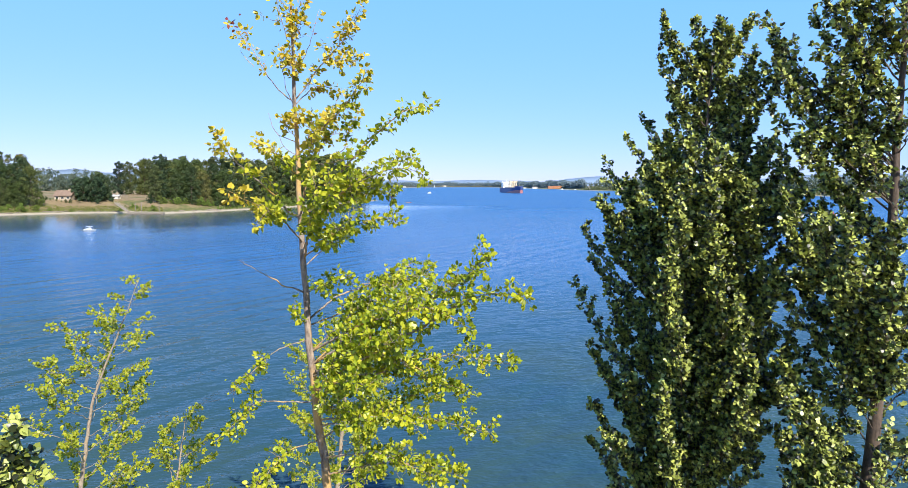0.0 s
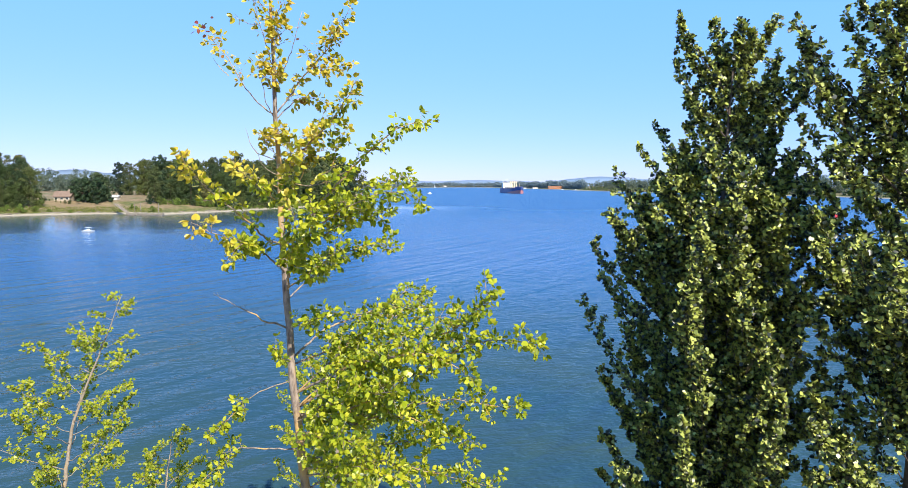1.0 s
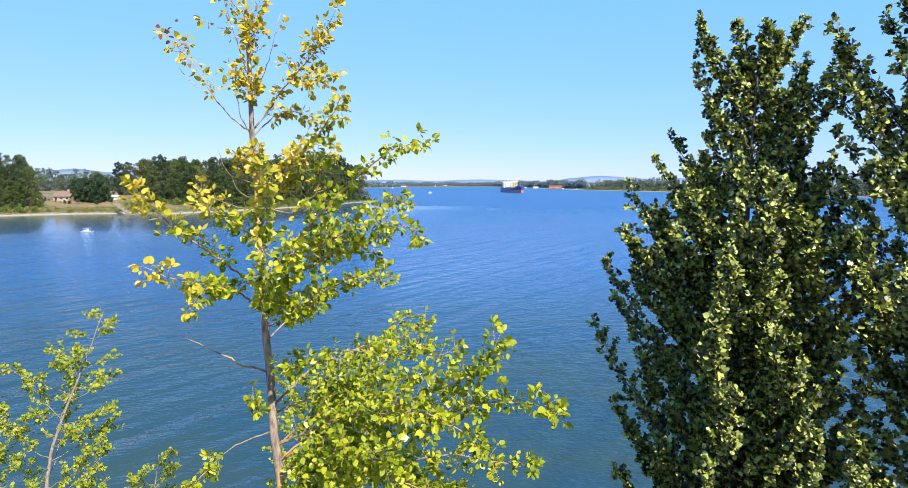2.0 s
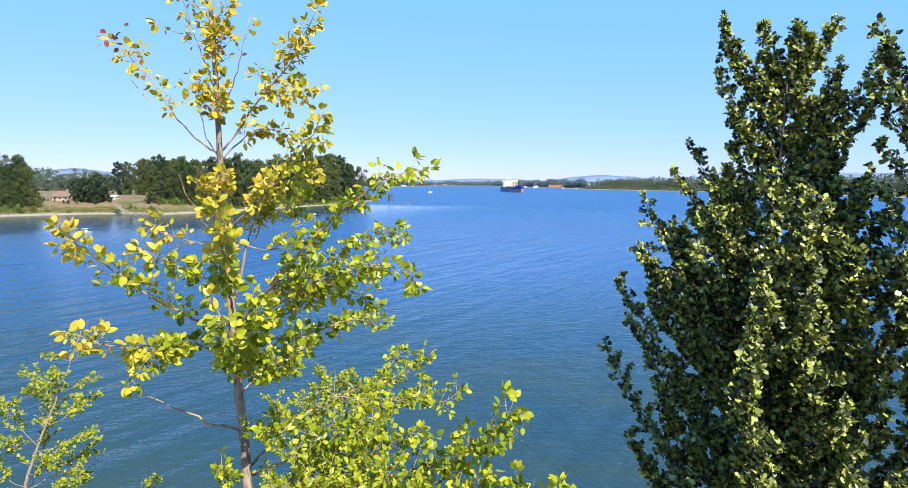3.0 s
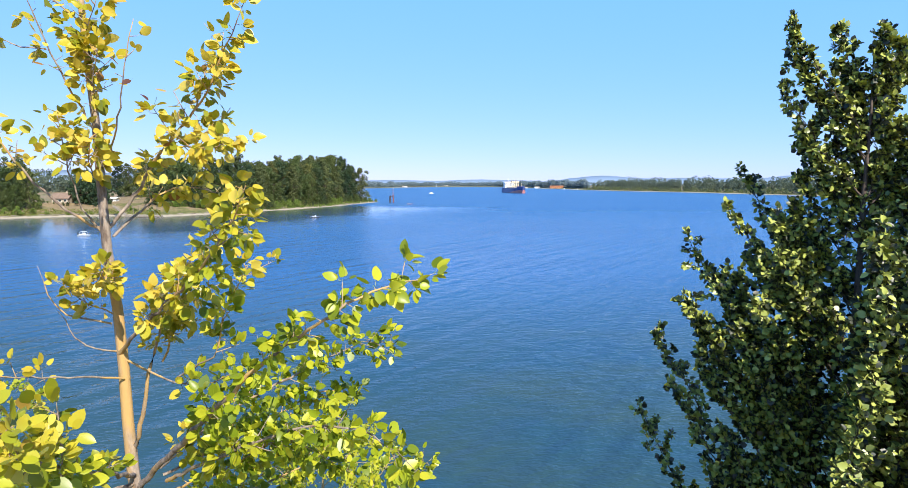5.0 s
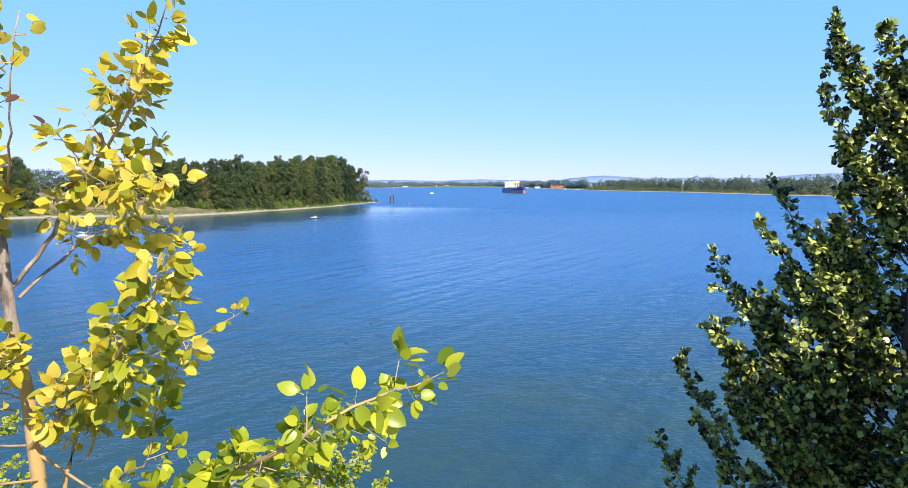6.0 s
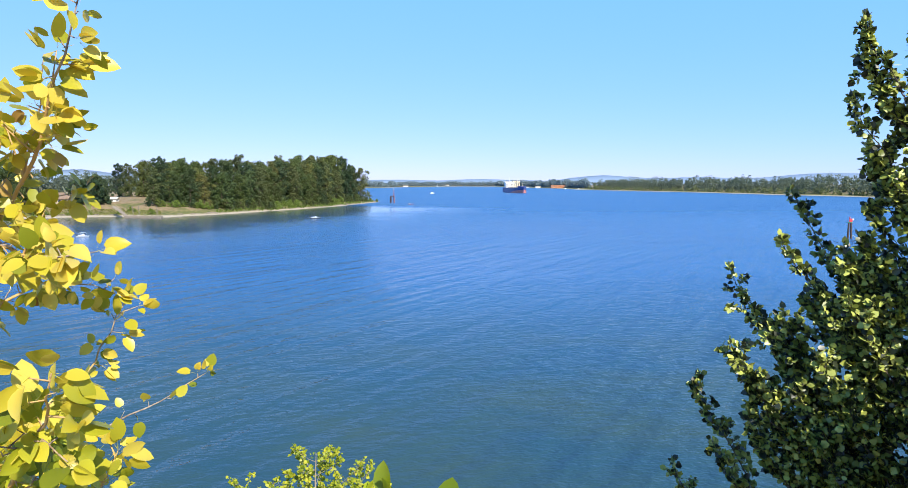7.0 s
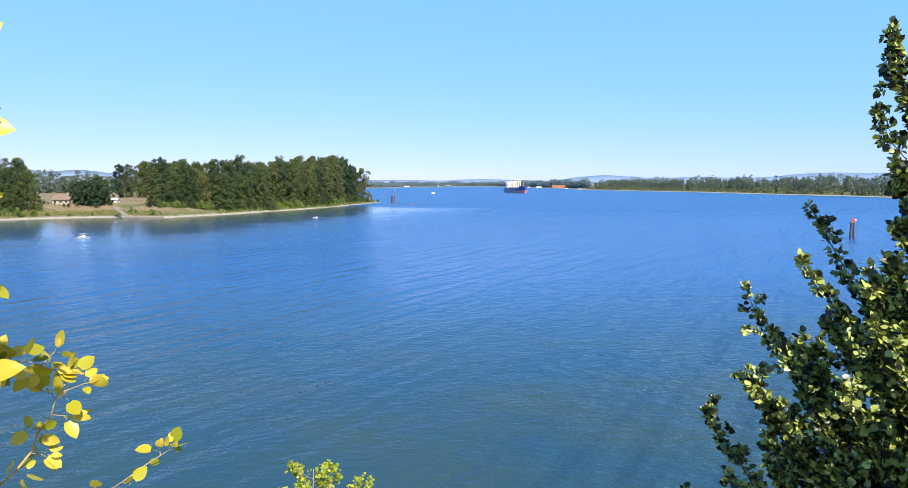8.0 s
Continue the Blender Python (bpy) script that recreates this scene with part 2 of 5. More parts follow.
def hill_material(name, low, high):
    m, nt, bsdf = shader(name)
    geo = nt.nodes.new("ShaderNodeNewGeometry")
    n = node(nt, "TexNoise", Scale=0.006, Detail=7.0, Roughness=0.6)
    nt.links.new(geo.outputs["Position"], n.inputs["Vector"])
    nt.links.new(ramp(nt, n.outputs["Fac"], ((0.3, low), (0.7, high))), bsdf.inputs["Base Color"])
    bsdf.inputs["Roughness"].default_value = 1.0
    bsdf.inputs["Specular IOR Level"].default_value = 0.0
    return m


WATER, GROUND = water_material(), ground_material()
# both hill colours carry the distance haze: pale blue painted over woodland
HILL = hill_material("hazy_wooded_hills", (0.25, 0.335, 0.45), (0.29, 0.375, 0.48))
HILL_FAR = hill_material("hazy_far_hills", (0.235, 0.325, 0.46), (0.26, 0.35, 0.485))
YOUNG = ((0.0, (0.22, 0.25, 0.016)), (0.25, (0.50, 0.45, 0.030)), (0.7, (0.75, 0.565, 0.065)), (0.97, (0.80, 0.64, 0.13)), (1.0, (0.36, 0.16, 0.05)))
YOUNG_GREEN = ((0.0, (0.10, 0.16, 0.012)), (0.4, (0.35, 0.42, 0.020)), (1.0, (0.64, 0.61, 0.045)))
LEAF_YOUNG = leaf_material("young_leaf", YOUNG, (1.0, 0.95, 0.55), 0.36, 0.36, True, 0.9, YOUNG_GREEN, (16.9, 19.0))
LEAF_YOUNG_ONE = leaf_material("young_leaf_single", YOUNG, (1.0, 0.95, 0.55), 0.36, 0.36, False, 0.9, YOUNG_GREEN, (16.9, 19.0))
SAP = ((0.0, (0.18, 0.25, 0.02)), (0.5, (0.38, 0.43, 0.03)), (1.0, (0.58, 0.55, 0.05)))
LEAF_SAP = leaf_material("sapling_leaf", SAP, (1.0, 0.95, 0.55), 0.42, 0.4)
LEAF_SAP_ONE = leaf_material("sapling_leaf_single", SAP, (1.0, 0.95, 0.55), 0.42, 0.4, False)
# near-black third of the leaves: the crown's shade contrast put into colour
OLD_SHADED = ((0.0, (0.012, 0.020, 0.008)), (0.32, (0.020, 0.028, 0.010)), (0.42, (0.17, 0.205, 0.034)), (1.0, (0.52, 0.56, 0.130)))
LEAF_OLD = leaf_material("poplar_leaf", OLD_SHADED, (1.0, 1.0, 0.4), 0.40, 0.05, gloss=0.6)
LEAF_OLD_ONE = leaf_material("poplar_leaf_single", OLD_SHADED, (1.0, 1.0, 0.4), 0.40, 0.05, False, gloss=0.6)
RED_TIP = leaf_material("reddened_leaf", ((0.0, (0.30, 0.06, 0.06)), (1.0, (0.45, 0.16, 0.08))), (1.0, 0.7, 0.6), 0.45, 0.4)
VARIED = ((0.0, (0.36, 0.45, 0.50)), (0.25, (0.85, 0.80, 0.65)), (0.5, (0.55, 0.64, 0.55)), (0.7, (1.15, 0.92, 0.70)), (0.85, (0.55, 0.66, 0.62)), (1.0, (1.25, 1.10, 0.75)))
CROWNS = [
    leaf_material("crown_green", ((0.0, (0.068, 0.105, 0.027)), (0.6, (0.100, 0.146, 0.038)), (1.0, (0.141, 0.179, 0.054))), (0.9, 1.0, 0.5), 0.6, 0.12, trees=VARIED),
    leaf_material("crown_olive", ((0.0, (0.090, 0.114, 0.038)), (0.6, (0.127, 0.153, 0.050)), (1.0, (0.173, 0.184, 0.068))), (0.9, 1.0, 0.5), 0.6, 0.12, trees=VARIED),
    leaf_material("crown_dark", ((0.0, (0.026, 0.058, 0.029)), (0.6, (0.051, 0.094, 0.041)), (1.0, (0.086, 0.132, 0.054))), (0.9, 1.0, 0.5), 0.6, 0.1, trees=VARIED),
]
SHRUB = leaf_material("shrub_leaf", ((0.0, (0.094, 0.158, 0.025)), (0.6, (0.166, 0.245, 0.040)), (1.0, (0.252, 0.295, 0.058))), (0.9, 1.0, 0.5), 0.6, 0.25)
WEED = leaf_material("weed_leaf", ((0.0, (0.13, 0.17, 0.03)), (0.6, (0.24, 0.26, 0.06)), (1.0, (0.36, 0.30, 0.12))), (0.9, 1.0, 0.5), 0.7, 0.25)
# blue-grey distance haze is put into these leaf colours
HAZED_WOOD = leaf_material("hazed_woods_leaf", ((0.0, (0.10, 0.14, 0.12)), (0.6, (0.145, 0.185, 0.14)), (1.0, (0.21, 0.235, 0.155))), (0.9, 1.0, 0.7), 0.8, 0.35)
FAR_SCRUB = leaf_material("far_scrub_leaf", ((0.0, (0.11, 0.15, 0.07)), (0.6, (0.17, 0.21, 0.085)), (1.0, (0.26, 0.27, 0.12))), (0.9, 1.0, 0.5), 0.7, 0.2)
# the farthest trees have the most haze in their colour
HAZIEST_WOOD = leaf_material("haziest_woods_leaf", ((0.0, (0.19, 0.255, 0.29)), (1.0, (0.25, 0.315, 0.335))), (0.9, 1.0, 0.9), 0.9, 0.4)
BARK_YOUNG = bark_material("young_bark", (0.13, 0.09, 0.07), (0.46, 0.37, 0.30), (0.56, 0.35, 0.13), 0.12)
BARK_PALE = bark_material("pale_bark", (0.22, 0.17, 0.12), (0.44, 0.36, 0.28), (0.42, 0.30, 0.14), 0.04)
BARK_OLD = bark_material("poplar_bark", (0.05, 0.036, 0.028), (0.14, 0.10, 0.075), (0.22, 0.16, 0.11), 0.05)


# ---------------------------------------------------------------- mesh tools
def mesh_np(name, verts, tris, smooth=True):
    """A triangle mesh from arrays."""
    me = bpy.data.meshes.new(name)
    verts, tris = np.asarray(verts, dtype=np.float32), np.asarray(tris, dtype=np.int32)
    me.vertices.add(len(verts))
    me.vertices.foreach_set("co", verts.ravel())
    me.loops.add(tris.size)
    me.loops.foreach_set("vertex_index", tris.ravel())
    me.polygons.add(len(tris))
    me.polygons.foreach_set("loop_start", np.arange(0, tris.size, 3, dtype=np.int32))
    me.update(calc_edges=True)
    me.polygons.foreach_set("use_smooth", np.full(len(tris), smooth))
    me.validate()
    return me


def part(name, data, material, parent=None, label=""):
    """Links a bmesh or a mesh as one object under its thing."""
    if isinstance(data, bmesh.types.BMesh):
        me = bpy.data.meshes.new(name)
        data.to_mesh(me)
        data.free()
        data = me
    if material and not data.materials:
        data.materials.append(material)
    ob = new(name, data)
    ob.parent = parent
    return tagged(ob, label)


def thing(name, at=(0, 0, 0), turn=0.0, **tags):
    ob = new(name)
    ob.empty_display_size = 0.3
    ob.matrix_world = pose(*at, 0, 0, turn)
    return tagged(ob, **tags)


def box(bm, x0, x1, y0, y1, z0, z1, bevel=0.0):
    made = bmesh.ops.create_cube(bm, size=1.0)["verts"]
    bmesh.ops.transform(bm, matrix=Matrix.LocRotScale(((x0 + x1) / 2, (y0 + y1) / 2, (z0 + z1) / 2), None, (x1 - x0, y1 - y0, z1 - z0)), verts=made)
    if bevel:
        edges = list({e for v in made for e in v.link_edges})
        bmesh.ops.bevel(bm, geom=edges, offset=bevel, segments=2, affect="EDGES", profile=0.5)
    return bm


def boxed(x0, x1, y0, y1, z0, z1, bevel=0.0):
    return box(bmesh.new(), x0, x1, y0, y1, z0, z1, bevel)


def rod(bm, a, b, r0, r1=None, sides=8):
    a, b = Vector(a), Vector(b)
    m = Matrix.Translation((a + b) / 2) @ (b - a).to_track_quat("Z", "Y").to_matrix().to_4x4()
    bmesh.ops.create_cone(bm, cap_ends=True, segments=sides, radius1=r0, radius2=r0 if r1 is None else r1, depth=(b - a).length, matrix=m)
    return bm


def rodded(a, b, r0, r1=None, sides=8):
    return rod(bmesh.new(), a, b, r0, r1, sides)


def tube(points, radii, sides=6):
    """A tapered tube along a line of points: vertices and triangles."""
    p = np.asarray(points, dtype=float)
    t = np.gradient(p, axis=0)
    t /= np.linalg.norm(t, axis=1)[:, None] + 1e-9
    ref = np.where(np.abs(t[:, 2:3]) > 0.9, [[1.0, 0, 0]], [[0, 0, 1.0]])
    u = np.cross(t, ref)
    u /= np.linalg.norm(u, axis=1)[:, None] + 1e-9
    w = np.cross(t, u)
    a = np.linspace(0, 2 * np.pi, sides, endpoint=False)
    r = np.asarray(radii)[:, None, None]
    v = p[:, None, :] + r * (np.cos(a)[None, :, None] * u[:, None, :] + np.sin(a)[None, :, None] * w[:, None, :])
    n, f = len(p), []
    for i in range(n - 1):
        for j in range(sides):
            k = (j + 1) % sides
            f += [(i * sides + j, i * sides + k, (i + 1) * sides + k), (i * sides + j, (i + 1) * sides + k, (i + 1) * sides + j)]
    v = np.vstack([v.reshape(-1, 3), p[-1:]])
    f += [((n - 1) * sides + j, (n - 1) * sides + (j + 1) % sides, n * sides) for j in range(sides)]
    return v, f


def joined(pieces):
    verts, tris, at = [], [], 0
    for v, f in pieces:
        verts.append(v)
        tris.append(np.asarray(f) + at)
        at += len(v)
    return np.vstack(verts), np.vstack(tris)


def leaf_shape(width, fold, droop, stations=(0.03, 0.14, 0.34, 0.58, 0.80)):
    """A pointed, egg-shaped leaf on its stalk, folded along the midrib and drooping to the tip; its blade is 1 long."""
    v, f = [(-0.014, -0.42, 0.02), (0.014, -0.42, 0.02), (0, 0, 0)], [(0, 1, 2)]
    for u in stations:
        w = width * (u / 0.375) ** 0.45 * ((1 - u) / 0.625) ** 0.75
        v += [(-w, u - 0.06 * (u < 0.1), fold * w - droop * u * u), (0, u, -droop * u * u), (w, u - 0.06 * (u < 0.1), fold * w - droop * u * u)]
    v.append((0, 1.0, -droop))
    f += [(2, 4, 3), (2, 5, 4)]
    for i in range(len(stations) - 1):
        k = 3 + 3 * i
        f += [(k, k + 1, k + 4), (k, k + 4, k + 3), (k + 1, k + 2, k + 5), (k + 1, k + 5, k + 4)]
    k, tip = 3 * len(stations), len(v) - 1
    f += [(k, k + 1, tip), (k + 1, k + 2, tip)]
    return np.array(v), np.array(f)


LEAF_V, LEAF_F = leaf_shape(0.36, 0.28, 0.16)
SMALL_V = np.array([(0, -0.05, 0), (-0.42, 0.22, 0.10), (0.42, 0.22, 0.10), (-0.38, 0.62, 0.07), (0.38, 0.62, 0.07), (0, 0.98, -0.08), (0, 0.42, -0.02)])
SMALL_F = np.array([(0, 6, 1), (0, 2, 6), (1, 6, 3), (2, 4, 6), (3, 6, 5), (4, 5, 6)])


def unit(v):
    return v / (np.linalg.norm(v, axis=-1, keepdims=True) + 1e-9)


def leaf_frames(ways, rng, lean=0.55):
    """For each leaf's direction, its normal, turned to the light as leaves are, and its side."""
    n = len(ways)
    nrm = unit(np.array(TO_SUN) * lean + np.array((0, 0, 0.30)) + rng.normal(0, 0.55, (n, 3)))
    nrm = unit(nrm - ways * np.sum(nrm * ways, axis=1)[:, None])
    return nrm, np.cross(ways, nrm)


def leaf_mesh(name, pos, ways, sizes, rng, proto=(LEAF_V, LEAF_F), lean=0.55):
    v0, f0 = proto
    nrm, side = leaf_frames(ways, rng, lean)
    wide = rng.uniform(0.85, 1.15, len(pos))[:, None, None]
    curl = rng.uniform(-0.4, 1.3, len(pos))[:, None, None]
    v = pos[:, None, :] + sizes[:, None, None] * (v0[None, :, 0:1] * wide * side[:, None, :] + v0[None, :, 1:2] * ways[:, None, :] + v0[None, :, 2:3] * curl * nrm[:, None, :])
    f = (f0[None, :, :] + (np.arange(len(pos)) * len(v0))[:, None, None]).reshape(-1, 3)
    return mesh_np(name, v.reshape(-1, 3), f)


class Tree:
    """A tree that grows limbs from its trunk, twigs from its limbs and leaves from its twigs."""

    def __init__(self, name, trunk, radius, bark, leaf, leaf_one, leaf_size, seed, taper=0.95, **tags):
        self.rng = np.random.default_rng(seed)
        self.thing = thing(name, trunk[0], **tags)
        self.base = np.array(trunk[0], dtype=float)
        self.bark, self.leaf, self.leaf_one, self.size = bark, leaf, leaf_one, leaf_size
        self.trunk = np.array(trunk, dtype=float)
        self.pos, self.way, self.twig_pieces = [], [], []
        k = np.linspace(0, 1, 40)
        z = self.trunk[0, 2] + k * (self.trunk[-1, 2] - self.trunk[0, 2])
        line = np.array([self.on_trunk(h) for h in z])
        line[1:-1, :2] += self.rng.normal(0, min(radius, 0.08) * 0.12, (38, 2))
        r = radius * (1 - k) ** taper + 0.006
        r[0] *= 1.5
        self.radius = radius
        self.add("trunk", tube(line, r, 10))

    def on_trunk(self, z):
        t = self.trunk
        return np.array([np.interp(z, t[:, 2], t[:, 0]), np.interp(z, t[:, 2], t[:, 1]), z])

    def add(self, name, vf, label=""):
        return part(name, mesh_np(name, vf[0] - self.base, vf[1]), self.bark, self.thing, label)

    def limb(self, z, tip, bow=-0.06, twigs=10, reach=0.3, leafy=1.0, start=0.25, thick=1.0, every=0.04, up=0.35, bark_label="", push=(0, 0, 0)):
        """A limb from height z of the trunk to tip; bow lifts (or drops) its middle, as a share of its length."""
        rng, a, b = self.rng, self.on_trunk(z), np.array(tip, dtype=float)
        length = np.linalg.norm(b - a)
        mid = a + 0.5 * (b - a) + np.array((0, 0, bow * length)) + np.array(push)
        k = np.linspace(0, 1, 12)[:, None]
        line = (1 - k) ** 2 * a + 2 * k * (1 - k) * mid + k ** 2 * b
        line[1:-1] += rng.normal(0, 0.012 * length ** 0.5, (10, 3))
        r = (0.005 + 0.0042 * length) * thick * (1 - 0.85 * k[:, 0])
        pieces = [tube(line, r, 6)]
        way = unit(np.gradient(line, axis=0))
        for i in range(twigs):
            u = start + (1 - start) * ((i + rng.uniform(0, 1)) / twigs) ** 0.85
            at = np.array([np.interp(u * 11, np.arange(12), line[:, c]) for c in range(3)])
            d = way[int(u * 11)]
            out = unit(d * 0.7 + rng.normal(0, 0.55, 3) + np.array((0, 0, up)))
            self.twig(at, out, reach * rng.uniform(0.45, 1.15) * (1.25 - 0.5 * u), leafy, every, pieces)
        self.twig(line[-2], way[-1], reach * 0.6, leafy, every, pieces)
        part("branch", mesh_np("branch", *[x for x in self.local(joined(pieces))]), self.bark, self.thing, bark_label)

    def bough(self, points, leafy=1.0, start=0.3, thick=1.0, twigs=0.30, reach=0.22, gap=0.036, label=""):
        """A crooked bough through a few points, the first on the trunk or on another bough, with leaf rosettes on spurs and short twigs."""
        rng, p = self.rng, np.array(points, dtype=float)
        s = np.concatenate([[0], np.cumsum(np.linalg.norm(np.diff(p, axis=0), axis=1))])
        length = s[-1]
        n = max(8, int(length / 0.07))
        u = np.linspace(0, length, n)
        line = np.column_stack([np.interp(u, s, p[:, c]) for c in range(3)])
        for _ in range(2):
            line[1:-1] = 0.5 * line[1:-1] + 0.25 * (line[:-2] + line[2:])
        line[1:-1] += rng.normal(0, 0.0055, (n - 2, 3))
        k = u / length
        pieces = [tube(line, (0.003 + 0.0044 * length) * thick * (1 - k) ** 0.8 + 0.0018, 7)]
        way = unit(np.gradient(line, axis=0))
        turn, at = rng.uniform(0, 6.28), start * length
        while at < length and leafy:
            i = min(n - 1, int(at / length * (n - 1)))
            here = np.array([np.interp(at, u, line[:, c]) for c in range(3)])
            turn += 2.4 + rng.normal(0, 0.5)
            out = self.aside(way[i], turn)
            if rng.uniform() < twigs:
                far = reach * rng.uniform(0.4, 1.1) * (1.2 - 0.6 * at / length)
                out = unit(out + way[i] * 0.7 + np.array((0, 0, 0.25)))
                end = here + out * far
                pieces.append(tube([here, (here + end) / 2 + rng.normal(0, 0.02 * far, 3), end], [0.0035, 0.0028, 0.0015], 5))
                for q in np.arange(0.35, 1.01, 0.055 / far):
                    self.rosette(here + (end - here) * q, self.aside(out, rng.uniform(0, 6.28)), leafy, pieces)
                self.rosette(end, out, leafy, pieces)
            else:
                self.rosette(here, unit(out + way[i] * 0.35), leafy, pieces)
            at += gap * rng.uniform(0.5, 1.6) / min(1.0, leafy)
        if leafy:
            self.rosette(line[-1], way[-1], leafy + 0.4, pieces)
        part("branch", mesh_np("branch", *self.local(joined(pieces))), self.bark, self.thing, label)

    def aside(self, way, turn):
        u = unit(np.cross(way, (0.3, 0.2, 1.0)))
        return u * math.cos(turn) + np.cross(way, u) * math.sin(turn)

    def rosette(self, at, out, leafy, pieces):
        """A short spur with a few leaves fanned out round its end."""
        rng = self.rng
        end = at + out * rng.uniform(0.012, 0.05)
        pieces.append(tube([at, end], [0.0026, 0.0018], 3))
        n = max(1, int(rng.poisson(4.9 * leafy)))
        w = unit(out * 0.75 + rng.normal(0, 0.62, (n, 3)) + np.array((0, 0, -0.12)))
        self.pos.append(end + w * self.size * rng.uniform(0.30, 0.65, (n, 1)))
        self.way.append(w)

    def local(self, vf):
        return vf[0] - self.base, vf[1]

    def twig(self, at, out, length, leafy, every, pieces):
        rng = self.rng
        end = at + out * length + np.array((0, 0, rng.uniform(-0.03, 0.06) * length))
        mid = (at + end) / 2 + rng.normal(0, 0.05 * length, 3)
        pieces.append(tube([at, mid, end], [0.003 + 0.005 * length, 0.0025 + 0.003 * length, 0.0015], 3))
        if not leafy:
            return
        n = max(2, int(leafy * length / every))
        u = 1 - rng.uniform(0, 0.85, n) ** 1.25
        p = at + (end - at) * u[:, None] + rng.normal(0, 0.008, (n, 3))
        w = unit(out * 0.55 + rng.normal(0, 0.62, (n, 3)) + np.array((0, 0, -0.10)))
        self.pos.append(p + w * self.size * 0.3)
        self.way.append(w)

    def leaves(self, singles, near=(0, 0, 16), proto=(LEAF_V, LEAF_F), lean=0.55):
        """The leaves nearest to the open side become leaves of their own, the others one foliage."""
        rng = self.rng
        pos, way = np.vstack(self.pos), np.vstack(self.way)
        size = self.size * rng.uniform(0.5, 1.2, len(pos))
        order = np.argsort(np.linalg.norm(pos - np.array(near), axis=1))
        own, rest = order[:singles], order[singles:]
        if len(rest):
            me = leaf_mesh("foliage", pos[rest] - self.base, way[rest], size[rest], rng, proto, lean)
            tagged(part("foliage", me, self.leaf, self.thing), kind="stuff")
        if singles:
            shapes = []
            for i in range(6):
                me = mesh_np("leaf", *leaf_shape(rng.uniform(0.31, 0.42), rng.uniform(0.0, 0.55), rng.uniform(-0.05, 0.4)))
                me.materials.append(self.leaf_one)
                shapes.append(me)
            nrm, side = leaf_frames(way[own], rng, lean)
            for j, i in enumerate(own):
                ob = new("leaf", shapes[j % 6])
                ob.parent = self.thing
                m = Matrix((side[j], way[i], nrm[j])).transposed().to_4x4()
                ob.matrix_basis = Matrix.Translation(pos[i] - self.base) @ m @ Matrix.Scale(size[i], 4)
        return self.thing


# ---------------------------------------------------------------- ground, river, hills
ISLAND_SHORE = [(-420, 268), (-300, 292), (-240, 312), (-226, 331), (-208, 344), (-190, 349), (-160, 341), (-143, 366), (-121, 417), (-101, 475), (-90, 530), (-75, 616)]
ISLAND = ISLAND_SHORE + [(-80, 632), (-120, 664), (-200, 760), (-420, 1000), (-900, 1700), (-4800, 1900), (-4800, 200), (-900, 235)]
FAR_LAND = [(4800, 180), (900, 330), (600, 520), (515, 680), (502, 735), (500, 835), (479, 923), (450, 1200), (396, 1396), (338, 1740), (345, 2100), (300, 2290),
            (262, 2900), (190, 3500), (20, 3650), (-100, 3480), (-260, 3000), (-330, 2560), (-520, 2420), (-4800, 2400), (-4800, 4990), (4800, 4990)]


def shore_distance(pts, polygon):
    """Distance to a polygon's edge in metres, positive inside."""
    p = np.array(polygon, dtype=float)
    q = np.roll(p, -1, axis=0)
    best, inside = np.full(len(pts), 1e9), np.zeros(len(pts), bool)
    for a, b in zip(p, q):
        d = b - a
        k = np.clip(((pts - a) @ d) / (d @ d), 0, 1)
        best = np.minimum(best, np.linalg.norm(pts - (a + k[:, None] * d), axis=1))
        if a[1] != b[1]:
            cross = (a[1] > pts[:, 1]) != (b[1] > pts[:, 1])
            inside ^= cross & (pts[:, 0] < d[0] * (pts[:, 1] - a[1]) / d[1] + a[0])
    return np.where(inside, best, -best)


def wobble(pts, size, seed):
    """Smooth noise between -1 and 1 from a few sines."""
    rng = np.random.default_rng(seed)
    out = np.zeros(len(pts))
    for i in range(6):
        a, k, ph = rng.uniform(0, 6.28), rng.uniform(0.6, 2.2) / size, rng.uniform(0, 6.28)
        out += np.sin((pts[:, 0] * math.cos(a) + pts[:, 1] * math.sin(a)) * k * 6.28 + ph)
    return out / 4.0


def ground_height(pts):
    """Height of the land over the water for points in plan."""
    pts = np.asarray(pts, dtype=float)
    rough = wobble(pts, 55, 1) * 2.0 + wobble(pts, 16, 2) * 0.7
    isl = shore_distance(pts, ISLAND) + rough
    far = shore_distance(pts, FAR_LAND) + rough * 2
    near = (26.5 - pts[:, 1]) + wobble(pts, 18, 3) * 0.7
    h = np.full(len(pts), -3.0)
    slope = lambda d: np.interp(d, [-30, 0, 9, 20, 34, 60, 140], [-3.0, 0.0, 1.2, 3.8, 6.2, 7.2, 8.5])
    h = np.maximum(h, slope(isl) + np.where(isl > 12, wobble(pts, 40, 4) * 0.5, 0))
    h = np.maximum(h, np.interp(far, [-40, 0, 14, 40, 200], [-3.0, 0.0, 1.2, 4.0, 6.0]))
    h = np.maximum(h, np.interp(near, [-25, 0, 10, 19, 36, 120, 400], [-3.0, 0.0, 2.6, 5.0, 7.0, 9.0, 14.0]))
    return h


